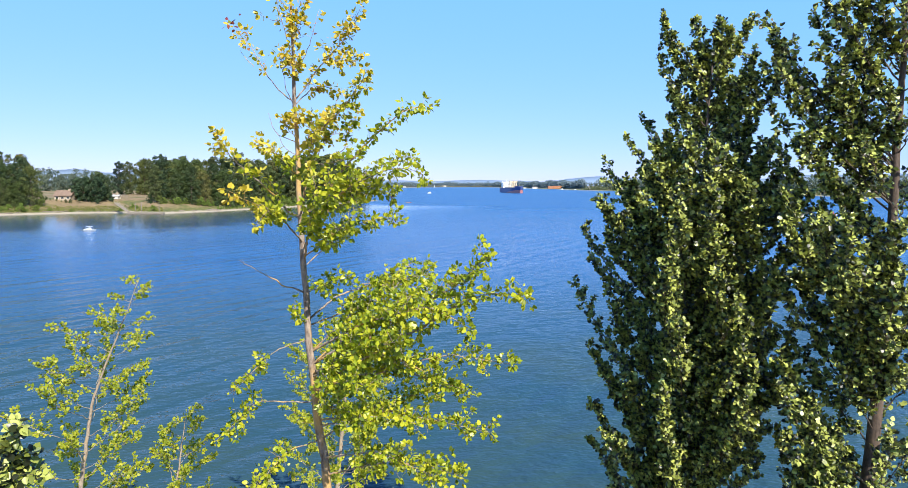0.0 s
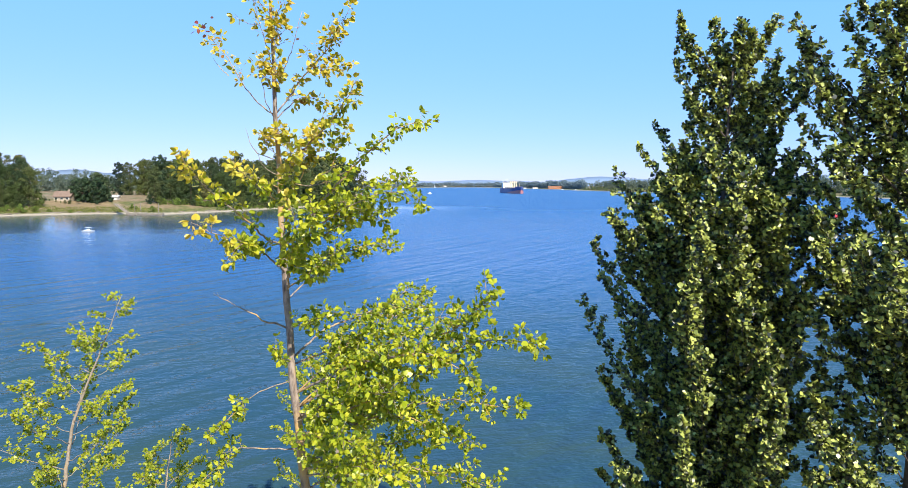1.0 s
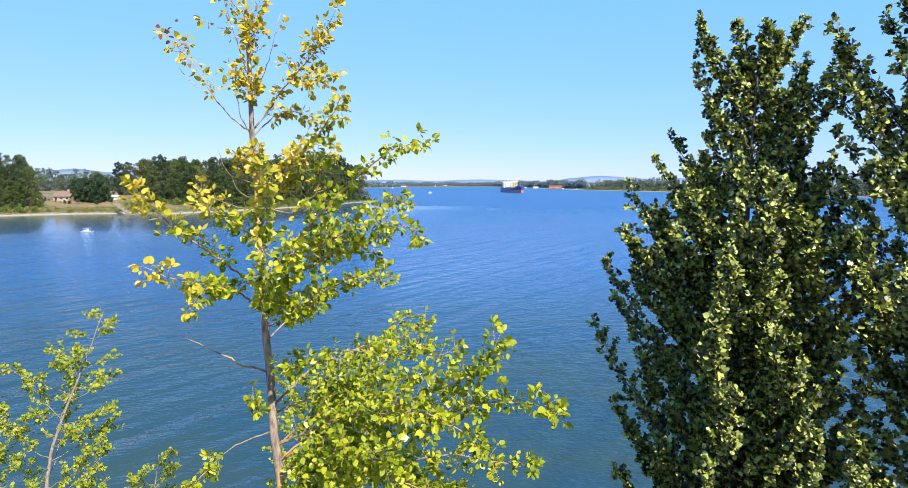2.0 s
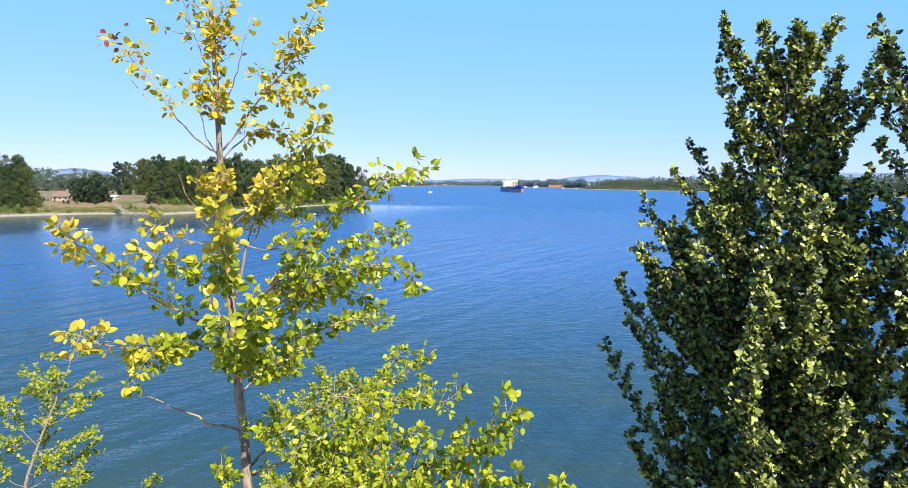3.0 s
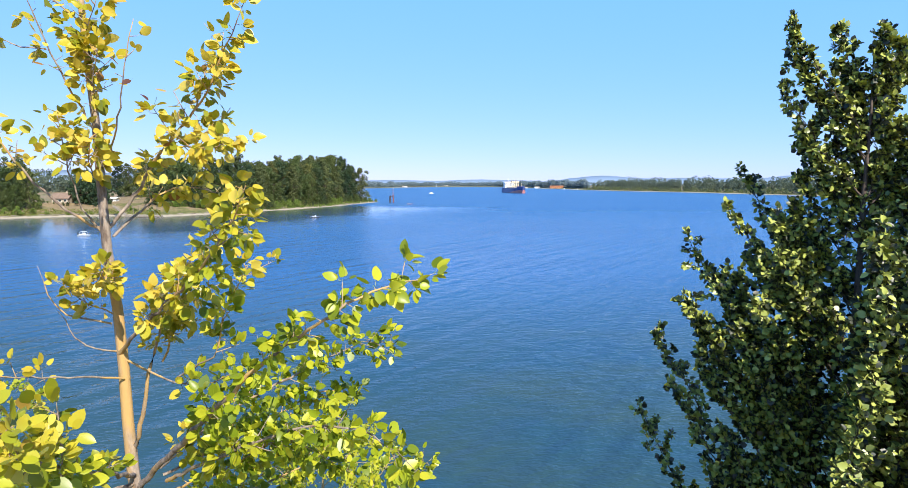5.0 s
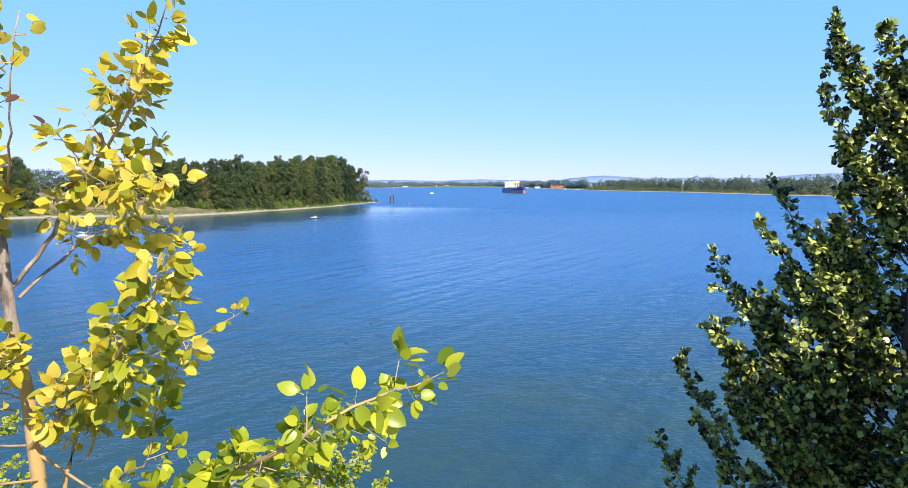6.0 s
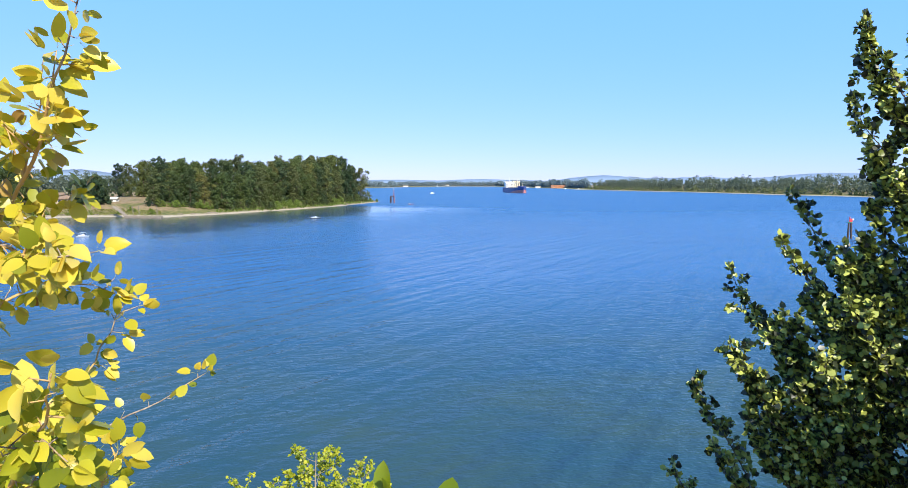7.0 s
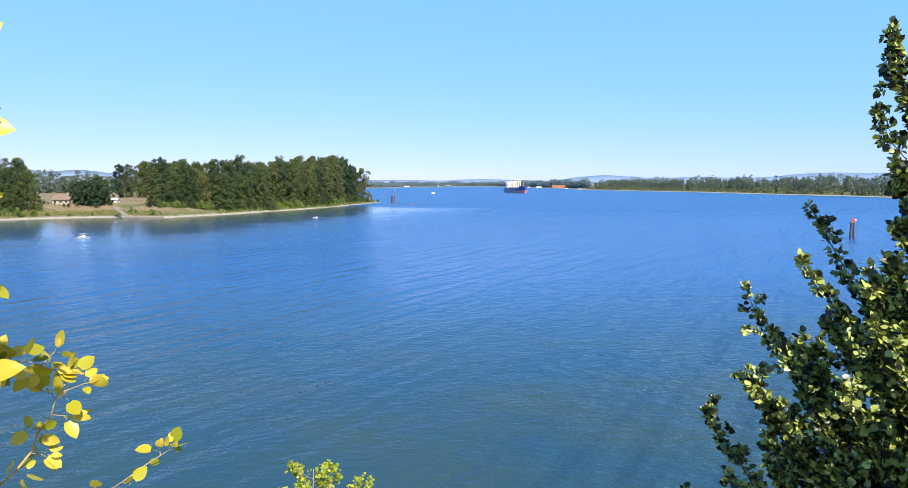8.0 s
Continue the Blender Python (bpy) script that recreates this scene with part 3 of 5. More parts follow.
def spread(*runs):
    return np.unique(np.concatenate([np.arange(a, b, s, dtype=float) for a, b, s in runs]))


gx = spread((-4800, -900, 300), (-900, -420, 40), (-420, -60, 3.5), (-60, 300, 15), (300, 620, 6), (620, 1200, 40), (1200, 4801, 300))
gy = spread((-400, -30, 30), (-30, 40, 2), (40, 280, 20), (280, 680, 3.5), (680, 1500, 12), (1500, 2600, 25), (2600, 3800, 60), (3800, 4991, 170))
GX, GY = np.meshgrid(gx, gy)
flat = np.column_stack([GX.ravel(), GY.ravel()])
cells = np.arange(len(flat)).reshape(GX.shape)
a, b, c, d = cells[:-1, :-1].ravel(), cells[:-1, 1:].ravel(), cells[1:, 1:].ravel(), cells[1:, :-1].ravel()
tagged(part("ground", mesh_np("ground", np.column_stack([flat, ground_height(flat)]), np.vstack([np.column_stack([a, b, c]), np.column_stack([a, c, d])])), GROUND),
       "sandy river banks with dry grass and weeds", "ground", kind="structure")

wx, wy = np.linspace(-4900, 4900, 41), np.linspace(-60, 4990, 41)
WX, WY = np.meshgrid(wx, wy)
cells = np.arange(41 * 41).reshape(41, 41)
a, b, c, d = cells[:-1, :-1].ravel(), cells[:-1, 1:].ravel(), cells[1:, 1:].ravel(), cells[1:, :-1].ravel()
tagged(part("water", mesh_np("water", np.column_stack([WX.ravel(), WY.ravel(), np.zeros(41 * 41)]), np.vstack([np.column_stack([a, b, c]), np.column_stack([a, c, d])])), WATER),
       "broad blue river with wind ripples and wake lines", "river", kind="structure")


def hills(name, az0, az1, dist, top, seed, label, swing=0.22, mat=HILL_FAR):
    """A long ridge far behind the shore, between two bearings."""
    rng = np.random.default_rng(seed)
    n = 90
    az = np.radians(np.linspace(az0, az1, n))
    k = np.linspace(0, 1, n)
    ridge = top * (0.62 + swing * np.sin(k * 5.1 + seed) + swing * 0.45 * np.sin(k * 13 + 2 * seed) + 0.05 * np.sin(k * 31 + seed)) * np.clip(np.minimum(k, 1 - k) * 6, 0, 1) ** 0.6 + rng.normal(0, top * 0.008, n)
    rows = []
    for r, h in ((dist - 260, 0.0), (dist - 130, 0.55), (dist, 1.0), (dist + 60, 0.0)):
        z = ridge * h - (2 if h == 0 else 0)
        rows.append(np.column_stack([np.sin(az) * r, np.cos(az) * r, z]))
    v = np.vstack(rows)
    f = []
    for i in range(3):
        for j in range(n - 1):
            p, q = i * n + j, (i + 1) * n + j
            f += [(p, p + 1, q + 1), (p, q + 1, q)]
    tagged(part(name, mesh_np(name, v, f), mat), label, "hills", kind="structure")


hills("backdrop_hills_west", -46, -22, 4700, 180, 1, "wooded hills on the horizon, painted haze-blue", 0.04, HILL)
hills("backdrop_hills_north", -22, 12, 4850, 58, 5, "low hills behind the far shore, painted haze-blue")
hills("backdrop_hills_east", 6, 48, 4700, 118, 3, "wooded hills on the horizon, painted haze-blue", 0.13)


# ---------------------------------------------------------------- trees over the water, far off
def crown_points(rng, lobes, height, width, low, count, cone=0.0, fat=1.0):
    """Leaf places and outward ways on many lobes that fill a crown."""
    pos, way = [], []
    for i in range(lobes):
        k = (i + rng.uniform(0, 1)) / lobes
        z = height * (low + (1 - low) * k)
        prof = max(0.04, 1 - (abs(k - 0.40) / 0.66) ** 2.6) ** 0.75 * (1 - cone * k)
        ang = rng.uniform(0, 2 * math.pi)
        rad = width / 2 * prof * rng.uniform(0.15, 0.9) * (1 + 0.3 * math.sin(3 * ang + 7 * k))
        c = np.array((rad * math.cos(ang), rad * math.sin(ang), z))
        r = fat * width * rng.uniform(0.08, 0.17) * (0.55 + 0.45 * prof)
        n = count // lobes
        d = unit(rng.normal(0, 1, (n, 3)) + np.array((0, 0, 0.25)))
        pos.append(c + d * r * rng.uniform(0.6, 1.35, 3) * rng.uniform(0.35, 1.0, (n, 1)) ** 0.5 * rng.uniform(0.8, 1.2, (n, 1)))
        way.append(d)
    return np.vstack(pos), np.vstack(way)


CLUMP_V = np.array([(-0.55, -0.12, 0), (0.05, -0.42, 0.08), (0.55, 0.10, -0.02), (-0.05, 0.44, 0.08)])
CLUMP_F = np.array([(0, 1, 2), (0, 2, 3)])


def clump_mesh(name, pos, out, sizes, rng):
    """Leaf sprays that face roughly outward."""
    n = len(pos)
    nrm = unit(out + rng.normal(0, 0.45, (n, 3)))
    u = unit(np.cross(nrm, rng.normal(0, 1, (n, 3))))
    w = np.cross(nrm, u)
    v = pos[:, None, :] + sizes[:, None, None] * (CLUMP_V[None, :, 0:1] * u[:, None, :] + CLUMP_V[None, :, 1:2] * w[:, None, :] + CLUMP_V[None, :, 2:3] * nrm[:, None, :])
    f = (CLUMP_F[None] + (np.arange(n) * 4)[:, None, None]).reshape(-1, 3)
    return mesh_np(name, v.reshape(-1, 3), f, smooth=False)


def big_tree(height, width, low, mat, seed, label, lobes=84, count=5900, cone=0.0, leaf=0.66, fat=0.95):
    rng = np.random.default_rng(seed)
    t = thing("tree", (0, 0, -60), label=label, category="tree", group="trees on the island")
    k = np.linspace(0, 1, 9)
    line = np.column_stack([np.cumsum(rng.normal(0, 0.22, 9)), np.cumsum(rng.normal(0, 0.22, 9)), k * height * 0.9 - 1.0])
    limbs = [tube(line, 0.42 * (1 - k) + 0.05, 7)]
    for i in range(9):
        at = line[3 + i % 5]
        ang = rng.uniform(0, 6.28)
        end = at + np.array((math.cos(ang) * width * 0.33, math.sin(ang) * width * 0.33, height * 0.12))
        limbs.append(tube([at, (at + end) / 2 - (0, 0, 0.3), end], [0.16, 0.10, 0.03], 5))
    v, f = joined(limbs)
    part("trunk", mesh_np("trunk", v, f), BARK_OLD, t)
    pos, out = crown_points(rng, lobes, height, width, low, count, cone, fat)
    pos[:, :2] += np.column_stack([np.interp(pos[:, 2], line[:, 2], line[:, 0]), np.interp(pos[:, 2], line[:, 2], line[:, 1])])
    part("crown", clump_mesh("crown", pos, out, leaf * rng.uniform(0.6, 1.5, len(pos)), rng), mat, t)
    return t


PROTOS = [
    big_tree(30, 17.0, 0.05, CROWNS[0], 11, "tall leafy cottonwood on the river bank"),
    big_tree(30, 14.5, 0.06, CROWNS[1], 12, "tall olive-green cottonwood on the river bank"),
    big_tree(30, 19.5, 0.04, CROWNS[0], 13, "broad leafy cottonwood on the river bank"),
    big_tree(30, 14.5, 0.06, CROWNS[2], 14, "tall dark green tree on the river bank"),
    big_tree(30, 17.5, 0.04, CROWNS[1], 15, "olive-green tree with a ragged crown"),
]
ROUND = big_tree(14, 13.0, 0.06, CROWNS[2], 16, "low dense dark green tree beside the field", 60, 3000, 0.25)
SMALL = big_tree(9, 8.0, 0.05, CROWNS[0], 17, "small bushy green tree by the shore", 26, 1500, 0.1, 0.55)

SHRUBBY = big_tree(6, 8.5, 0.0, SHRUB, 18, "bright green willow scrub by the shore", 26, 1500, 0.2, 0.48)


def plant(proto, x, y, size, turn, sink=0.4):
    z = float(ground_height([(x, y)])[0])
    t = copy_thing(proto, pose(x, y, z - sink, 0, 0, turn))
    t.scale = (size, size, size)
    return t


def along(line, k):
    """A point at share k of a line of points."""
    p = np.array(line, dtype=float)
    s = np.concatenate([[0], np.cumsum(np.linalg.norm(np.diff(p, axis=0), axis=1))])
    return np.array([np.interp(k * s[-1], s, p[:, 0]), np.interp(k * s[-1], s, p[:, 1])])


rng = np.random.default_rng(21)
WOOD_EDGE = [(-184, 373), (-166, 377), (-150, 390), (-131, 432), (-112, 490), (-104, 540), (-91, 597)]       # front of the island's wood
for row, (back, n) in enumerate(((0, 27), (10, 25), (22, 20), (38, 15))):
    for i in range(n):
        k = (0.0, 0.05, 0.14, 0.24)[row] + (1.0, 0.95, 0.86, 0.76)[row] * (i + rng.uniform(0.1, 0.9)) / n
        p = along(WOOD_EDGE, k) + np.array((-0.90, 0.43)) * (back + rng.uniform(-3, 3))
        tall = (26.0 + 10.5 * k) * rng.uniform(0.82, 1.07) * (0.84 if row == 0 else 1.0)
        plant(PROTOS[int(rng.integers(0, 5))], p[0], p[1], tall / 30, rng.uniform(0, 360))
for x, y, tall, kind in ((-241, 350, 27, 0), (-250, 346, 24, 2), (-258, 356, 28, 2), (-252, 364, 27, 4), (-268, 350, 28, 0), (-252, 340, 15, 4), (-246, 338, 14, 1), (-281, 352, 30, 2), (-236, 351, 22, 2), (-238, 343, 15, 0), (-244, 339, 16, 2)):
    plant(PROTOS[kind], x, y, tall / 30, rng.uniform(0, 360))
for i in range(18):                                                                            # the loose end of the wood, behind the field
    p = along([(-250, 468), (-228, 472), (-208, 458), (-192, 443), (-181, 402)], (i + 0.5) / 18) + rng.uniform(-5, 5, 2)
    plant(PROTOS[(3, 4, 2, 0, 1, 2)[i % 6]], p[0], p[1], rng.uniform(23.0, 26.5) / 30, rng.uniform(0, 360))
for x, y, s in ((-227, 380, 0.95), (-220, 375, 1.05), (-214, 379, 1.22), (-211, 373, 1.05), (-232, 386, 0.85), (-214, 385, 1.0)):
    plant(ROUND, x, y, s, rng.uniform(0, 360))
plant(SMALL, -243, 368, 0.75, 40)
for x, s in ((-240, 0.22), (-237.5, 0.16), (-234, 0.2), (-231, 0.14), (-228.5, 0.24), (-226, 0.3)):
    plant(SMALL, x, 368.5, s, x * 50, 0.1)
for i in range(96):                                                                            # undergrowth down to the sand
    k = (i + rng.uniform(0, 1)) / 96
    p = along(WOOD_EDGE, k) + np.array((0.90, -0.43)) * rng.uniform(0.5, 8.0)
    bright = math.sin(k * 19.0) > 0.35
    plant(SHRUBBY if bright else (SMALL, ROUND)[i % 3 == 0], p[0], p[1], rng.uniform(0.35, 0.9) * (0.55 if i % 3 == 0 and not bright else 1.0), rng.uniform(0, 360))
for x, y, s in ((-186, 362, 0.5), (-183, 360, 0.42), (-247, 330, 0.6), (-240, 332, 0.5), (-252, 326, 0.7), (-235, 336, 0.35), (-170, 352, 0.6), (-82, 606, 0.6), (-78, 611, 0.45), (-85, 600, 0.7), (-228, 340, 0.6), (-233, 337, 0.8), (-222, 342, 0.4), (-237, 333, 0.7), (-244, 326, 0.8), (-233, 352, 0.7), (-190, 357, 0.3), (-203, 352, 0.25), (-213, 347, 0.3)):
    plant(SHRUBBY, x, y, s, rng.uniform(0, 360))


def woods(name, line, depth, rows, count, low, high, per, mat, label, seed, leaf, lobes=10):
    """Far woods that nobody could count, as one mesh of leaf sprays."""
    rng = np.random.default_rng(seed)
    pos, out = [], []
    for i in range(count):
        p = along(line, (i + rng.uniform(0, 1)) / count)
        p = p + np.array(depth) * rng.uniform(0, rows)
        h = rng.uniform(low, high) * (0.86 + 0.16 * math.sin(p[0] * 0.013 + p[1] * 0.021) + 0.12 * math.sin(p[0] * 0.06 - p[1] * 0.047))
        a, b = crown_points(rng, lobes, h, h * rng.uniform(0.75, 1.1), 0.0, per, 0.15, 1.6)
        z = float(ground_height([p])[0])
        pos.append(a + np.array((p[0], p[1], z)))
        out.append(b)
    pos, out = np.vstack(pos), np.vstack(out)
    tagged(part(name, clump_mesh(name, pos, out, leaf * rng.uniform(0.6, 1.4, len(pos)), rng), mat), label, "woods", kind="stuff")


woods("river_woods", [(545, 650), (528, 740), (524, 838), (506, 930), (478, 1210), (424, 1410), (368, 1745)], (34, 8), 3.0, 520, 17, 25, 210, HAZED_WOOD, "row of trees along the sandy far bank", 31, 1.6)
woods("shrub_belt", [(512, 735), (510, 838), (490, 930), (460, 1205), (408, 1400), (350, 1745)], (8, 2), 2.0, 240, 3, 9, 60, FAR_SCRUB, "pale scrub along the sandy far bank", 32, 1.4)
woods("distant_woods", [(380, 1800), (372, 2100), (330, 2290), (292, 2900), (222, 3520), (20, 3700), (-120, 3530), (-290, 3030), (-350, 2600), (-540, 2450), (-900, 2440)], (6, 40), 3.0, 1900, 17, 26, 40, HAZIEST_WOOD, "distant line of trees on the low shore", 33, 4.0)
woods("field_woods", [(-560, 640), (-440, 700), (-340, 760)], (-12, 20), 3.0, 80, 17, 27, 420, HAZED_WOOD, "trees behind the open field", 34, 1.5, 18)
woods("shore_weeds", [(-300, 299), (-246, 320), (-230, 338), (-209, 350), (-190, 355), (-163, 350)], (-0.5, 1.0), 11.0, 1700, 0.25, 0.9, 14, WEED, "yellow-green weeds and grass along the island's shore", 35, 0.42, 5)
woods("shore_scrub", [(-141, 378), (-121, 424), (-101, 482), (-90, 536), (-77, 614)], (-0.95, 0.3), 6.0, 260, 0.7, 2.4, 34, SHRUB, "bright green scrub between the wood and the sand", 36, 0.55, 6)


# ---------------------------------------------------------------- the young cottonwood in front
young = Tree("young_cottonwood", [(-1.50, 9.7, 5.0), (-1.75, 9.45, 9.0), (-1.99, 9.33, 11.5), (-2.08, 9.25, 12.5), (-2.16, 9.18, 13.5), (-2.20, 9.13, 14.5), (-2.22, 9.07, 15.5), (-2.23, 8.99, 16.5), (-2.24, 8.85, 17.5), (-2.21, 8.74, 18.5), (-2.16, 8.61, 19.7)],
             0.10, BARK_YOUNG, LEAF_YOUNG, LEAF_YOUNG_ONE, 0.066, 41, 0.88,
             label="slender young cottonwood with yellow-green leaves and ochre lichen on its bark", category="tree")
# crown: the tall fork over the water and what springs from it
young.bough([(-2.25, 8.90, 17.16), (-2.08, 8.95, 17.35), (-1.88, 8.83, 17.60), (-1.54, 8.60, 17.85), (-1.33, 8.45, 18.10), (-1.19, 8.35, 18.32)], 1.0, 0.28, 0.9, 0.35, 0.20)
young.bough([(-1.75, 8.75, 17.67), (-1.48, 8.50, 17.63), (-1.25, 8.30, 17.66)], 1.1, 0.1, 0.8, 0.35, 0.14)
young.bough([(-2.22, 8.95, 17.13), (-2.09, 9.15, 17.35), (-1.98, 9.25, 17.44), (-1.85, 9.35, 17.43), (-1.74, 9.42, 17.37)], 1.1, 0.35, 1.1, 0.2, 0.08)
young.bough([(-1.54, 8.60, 17.85), (-1.50, 8.62, 18.02), (-1.44, 8.58, 18.20)], 0.9, 0.2, 0.6, 0.2, 0.10)
# crown: away from the river
young.bough([(-2.28, 8.95, 17.18), (-2.42, 8.85, 17.27), (-2.58, 8.70, 17.53), (-2.71, 8.58, 17.83), (-2.90, 8.46, 18.05)], 0.75, 0.42, 0.8, 0.25, 0.12)
young.bough([(-2.71, 8.65, 17.59), (-2.82, 8.60, 17.70), (-2.87, 8.60, 17.79)], 0.0, 0.5, 0.7, label="bare dead twig")
young.bough([(-2.26, 8.95, 17.12), (-2.34, 8.80, 17.35), (-2.33, 8.70, 17.62), (-2.29, 8.60, 17.79)], 1.0, 0.62, 0.7, 0.4, 0.16)
young.bough([(-2.25, 8.87, 17.76), (-2.26, 8.60, 18.04), (-2.31, 8.50, 18.28), (-2.33, 8.40, 18.50)], 0.6, 0.45, 0.7, 0.2, 0.14)
young.bough([(-2.30, 8.55, 18.16), (-2.41, 8.50, 18.16), (-2.52, 8.45, 18.21)], 0.5, 0.6, 0.6, 0.2, 0.1)
young.bough([(-2.21, 8.90, 17.53), (-1.97, 8.60, 17.78), (-1.84, 8.45, 18.03), (-1.76, 8.40, 18.26)], 0.35, 0.72, 0.6, 0.2, 0.12)
young.bough([(-2.24, 8.86, 17.45), (-2.21, 8.70, 17.58), (-2.12, 8.58, 17.72)], 1.2, 0.1, 0.5, 0.4, 0.15)
young.bough([(-2.24, 8.85, 17.75), (-2.17, 8.70, 17.95), (-2.05, 8.58, 18.15)], 0.9, 0.3, 0.5, 0.4, 0.14)
young.bough([(-2.23, 8.82, 18.05), (-2.14, 8.65, 18.25), (-2.00, 8.52, 18.42)], 1.0, 0.3, 0.5, 0.4, 0.15)
young.bough([(-2.22, 8.80, 18.30), (-2.32, 8.65, 18.45), (-2.42, 8.50, 18.70)], 0.9, 0.3, 0.5, 0.4, 0.15)
young.bough([(-2.21, 8.75, 18.60), (-2.00, 8.60, 18.90), (-1.85, 8.55, 19.20)], 0.9, 0.3, 0.5, 0.4, 0.15)
young.bough([(-2.20, 8.70, 18.90), (-2.40, 8.55, 19.20), (-2.50, 8.45, 19.50)], 0.9, 0.3, 0.5, 0.4, 0.15)
# the middle fork, the pale second stem and the twigs behind it
young.bough([(-2.23, 8.97, 16.40), (-1.92, 8.70, 16.65), (-1.48, 8.35, 16.97), (-1.29, 8.20, 17.17), (-1.17, 8.10, 17.33), (-1.09, 8.00, 17.43)], 1.15, 0.30, 1.1, 0.35, 0.17)
young.bough([(-2.21, 9.05, 15.72), (-2.08, 8.95, 16.09), (-1.98, 8.90, 16.42), (-1.85, 8.80, 16.73), (-1.78, 8.75, 16.89)], 1.0, 0.62, 1.7, 0.35, 0.16, label="pale second stem")
young.bough([(-1.98, 9.00, 16.34), (-1.81, 8.90, 16.63), (-1.71, 8.80, 16.83), (-1.66, 8.80, 16.96)], 0.9, 0.25, 0.9, 0.35, 0.14)
young.bough([(-1.80, 8.80, 16.30), (-1.47, 8.60, 16.49), (-1.45, 8.60, 16.69), (-1.38, 8.60, 16.84), (-1.30, 8.60, 16.98)], 1.0, 0.45, 0.7, 0.35, 0.13)
young.bough([(-2.00, 9.10, 16.60), (-1.91, 9.30, 16.74), (-1.77, 9.50, 16.75), (-1.65, 9.70, 16.78), (-1.53, 9.82, 16.86)], 0.4, 0.45, 0.7, 0.0, 0.1)
young.bough([(-2.21, 9.00, 16.35), (-1.83, 8.80, 16.27), (-1.56, 8.60, 16.31), (-1.32, 8.50, 16.44)], 0.7, 0.5, 0.8, 0.3, 0.14, label="thin pale bough")
young.bough([(-2.24, 8.92, 16.60), (-2.45, 8.80, 16.66), (-2.52, 8.75, 16.80), (-2.56, 8.75, 16.98)], 0.0, 0.5, 0.8, label="bare dead twig")
young.bough([(-2.24, 8.95, 16.42), (-2.36, 8.80, 16.50), (-2.44, 8.72, 16.72)], 0.0, 0.5, 0.8, label="bare dead twig")
young.bough([(-2.23, 8.92, 16.78), (-2.19, 8.74, 16.92), (-2.10, 8.62, 16.98)], 1.1, 0.15, 0.5, 0.3, 0.12)
young.bough([(-2.23, 8.92, 16.66), (-2.31, 8.76, 16.76), (-2.30, 8.62, 16.86)], 1.1, 0.15, 0.5, 0.3, 0.12)
young.bough([(-2.10, 9.10, 16.70), (-1.88, 9.40, 16.98), (-1.78, 9.42, 17.15), (-1.69, 9.45, 17.33)], 0.8, 0.3, 0.8, 0.15, 0.08)
# the long limb over the water and those under it
young.bough([(-2.16, 9.00, 15.52), (-1.80, 8.70, 15.89), (-1.35, 8.30, 16.33), (-1.03, 8.18, 16.62), (-0.67, 7.90, 16.88), (-0.51, 8.00, 16.97), (-0.27, 8.13, 17.01)], 1.15, 0.36, 1.2, 0.25, 0.13)
young.bough([(-1.97, 9.00, 15.72), (-1.58, 9.10, 16.01), (-1.09, 9.20, 16.26), (-0.74, 9.20, 16.43), (-0.58, 9.33, 16.36)], 1.1, 0.25, 1.0, 0.35, 0.18)
young.bough([(-1.94, 8.90, 15.61), (-1.43, 8.50, 15.96), (-0.91, 8.35, 16.19), (-0.58, 8.20, 16.22), (-0.37, 8.10, 16.09)], 1.1, 0.25, 1.0, 0.35, 0.20)
young.bough([(-2.09, 8.95, 15.46), (-1.57, 8.80, 15.71), (-1.14, 8.70, 15.99), (-0.88, 8.70, 15.83)], 1.1, 0.25, 0.9, 0.4, 0.20)
young.bough([(-2.06, 9.10, 15.55), (-1.50, 9.40, 15.78), (-1.18, 9.60, 15.93), (-0.89, 9.70, 15.95)], 1.1, 0.25, 0.9, 0.4, 0.20)
young.bough([(-2.11, 9.05, 15.35), (-1.63, 9.20, 15.35), (-1.15, 9.40, 15.50), (-0.80, 9.50, 15.45)], 1.1, 0.25, 0.9, 0.4, 0.22)
young.bough([(-2.20, 9.20, 14.80), (-1.90, 9.60, 15.10), (-1.60, 9.70, 15.28), (-1.20, 9.85, 15.40)], 1.1, 0.3, 0.9, 0.4, 0.20)
young.bough([(-2.18, 9.12, 14.95), (-1.75, 8.50, 15.25), (-1.50, 8.00, 15.42), (-1.25, 7.90, 15.60)], 1.1, 0.3, 0.9, 0.4, 0.20)
young.bough([(-2.05, 9.05, 15.62), (-1.60, 8.75, 16.02), (-1.35, 8.68, 16.10)], 1.1, 0.3, 0.7, 0.4, 0.16)
# reaching out towards the bank
young.bough([(-2.22, 9.05, 15.52), (-2.29, 8.60, 15.62), (-2.29, 8.07, 15.84), (-2.46, 7.75, 16.08), (-2.68, 7.75, 16.26), (-2.74, 7.50, 16.44), (-2.74, 7.28, 16.60)], 1.0, 0.42, 1.0, 0.3, 0.15)
young.bough([(-2.21, 9.08, 15.16), (-2.26, 8.30, 15.52), (-2.22, 7.70, 15.67), (-2.20, 7.34, 15.69), (-2.28, 7.22, 15.54)], 1.1, 0.40, 1.0, 0.3, 0.16)
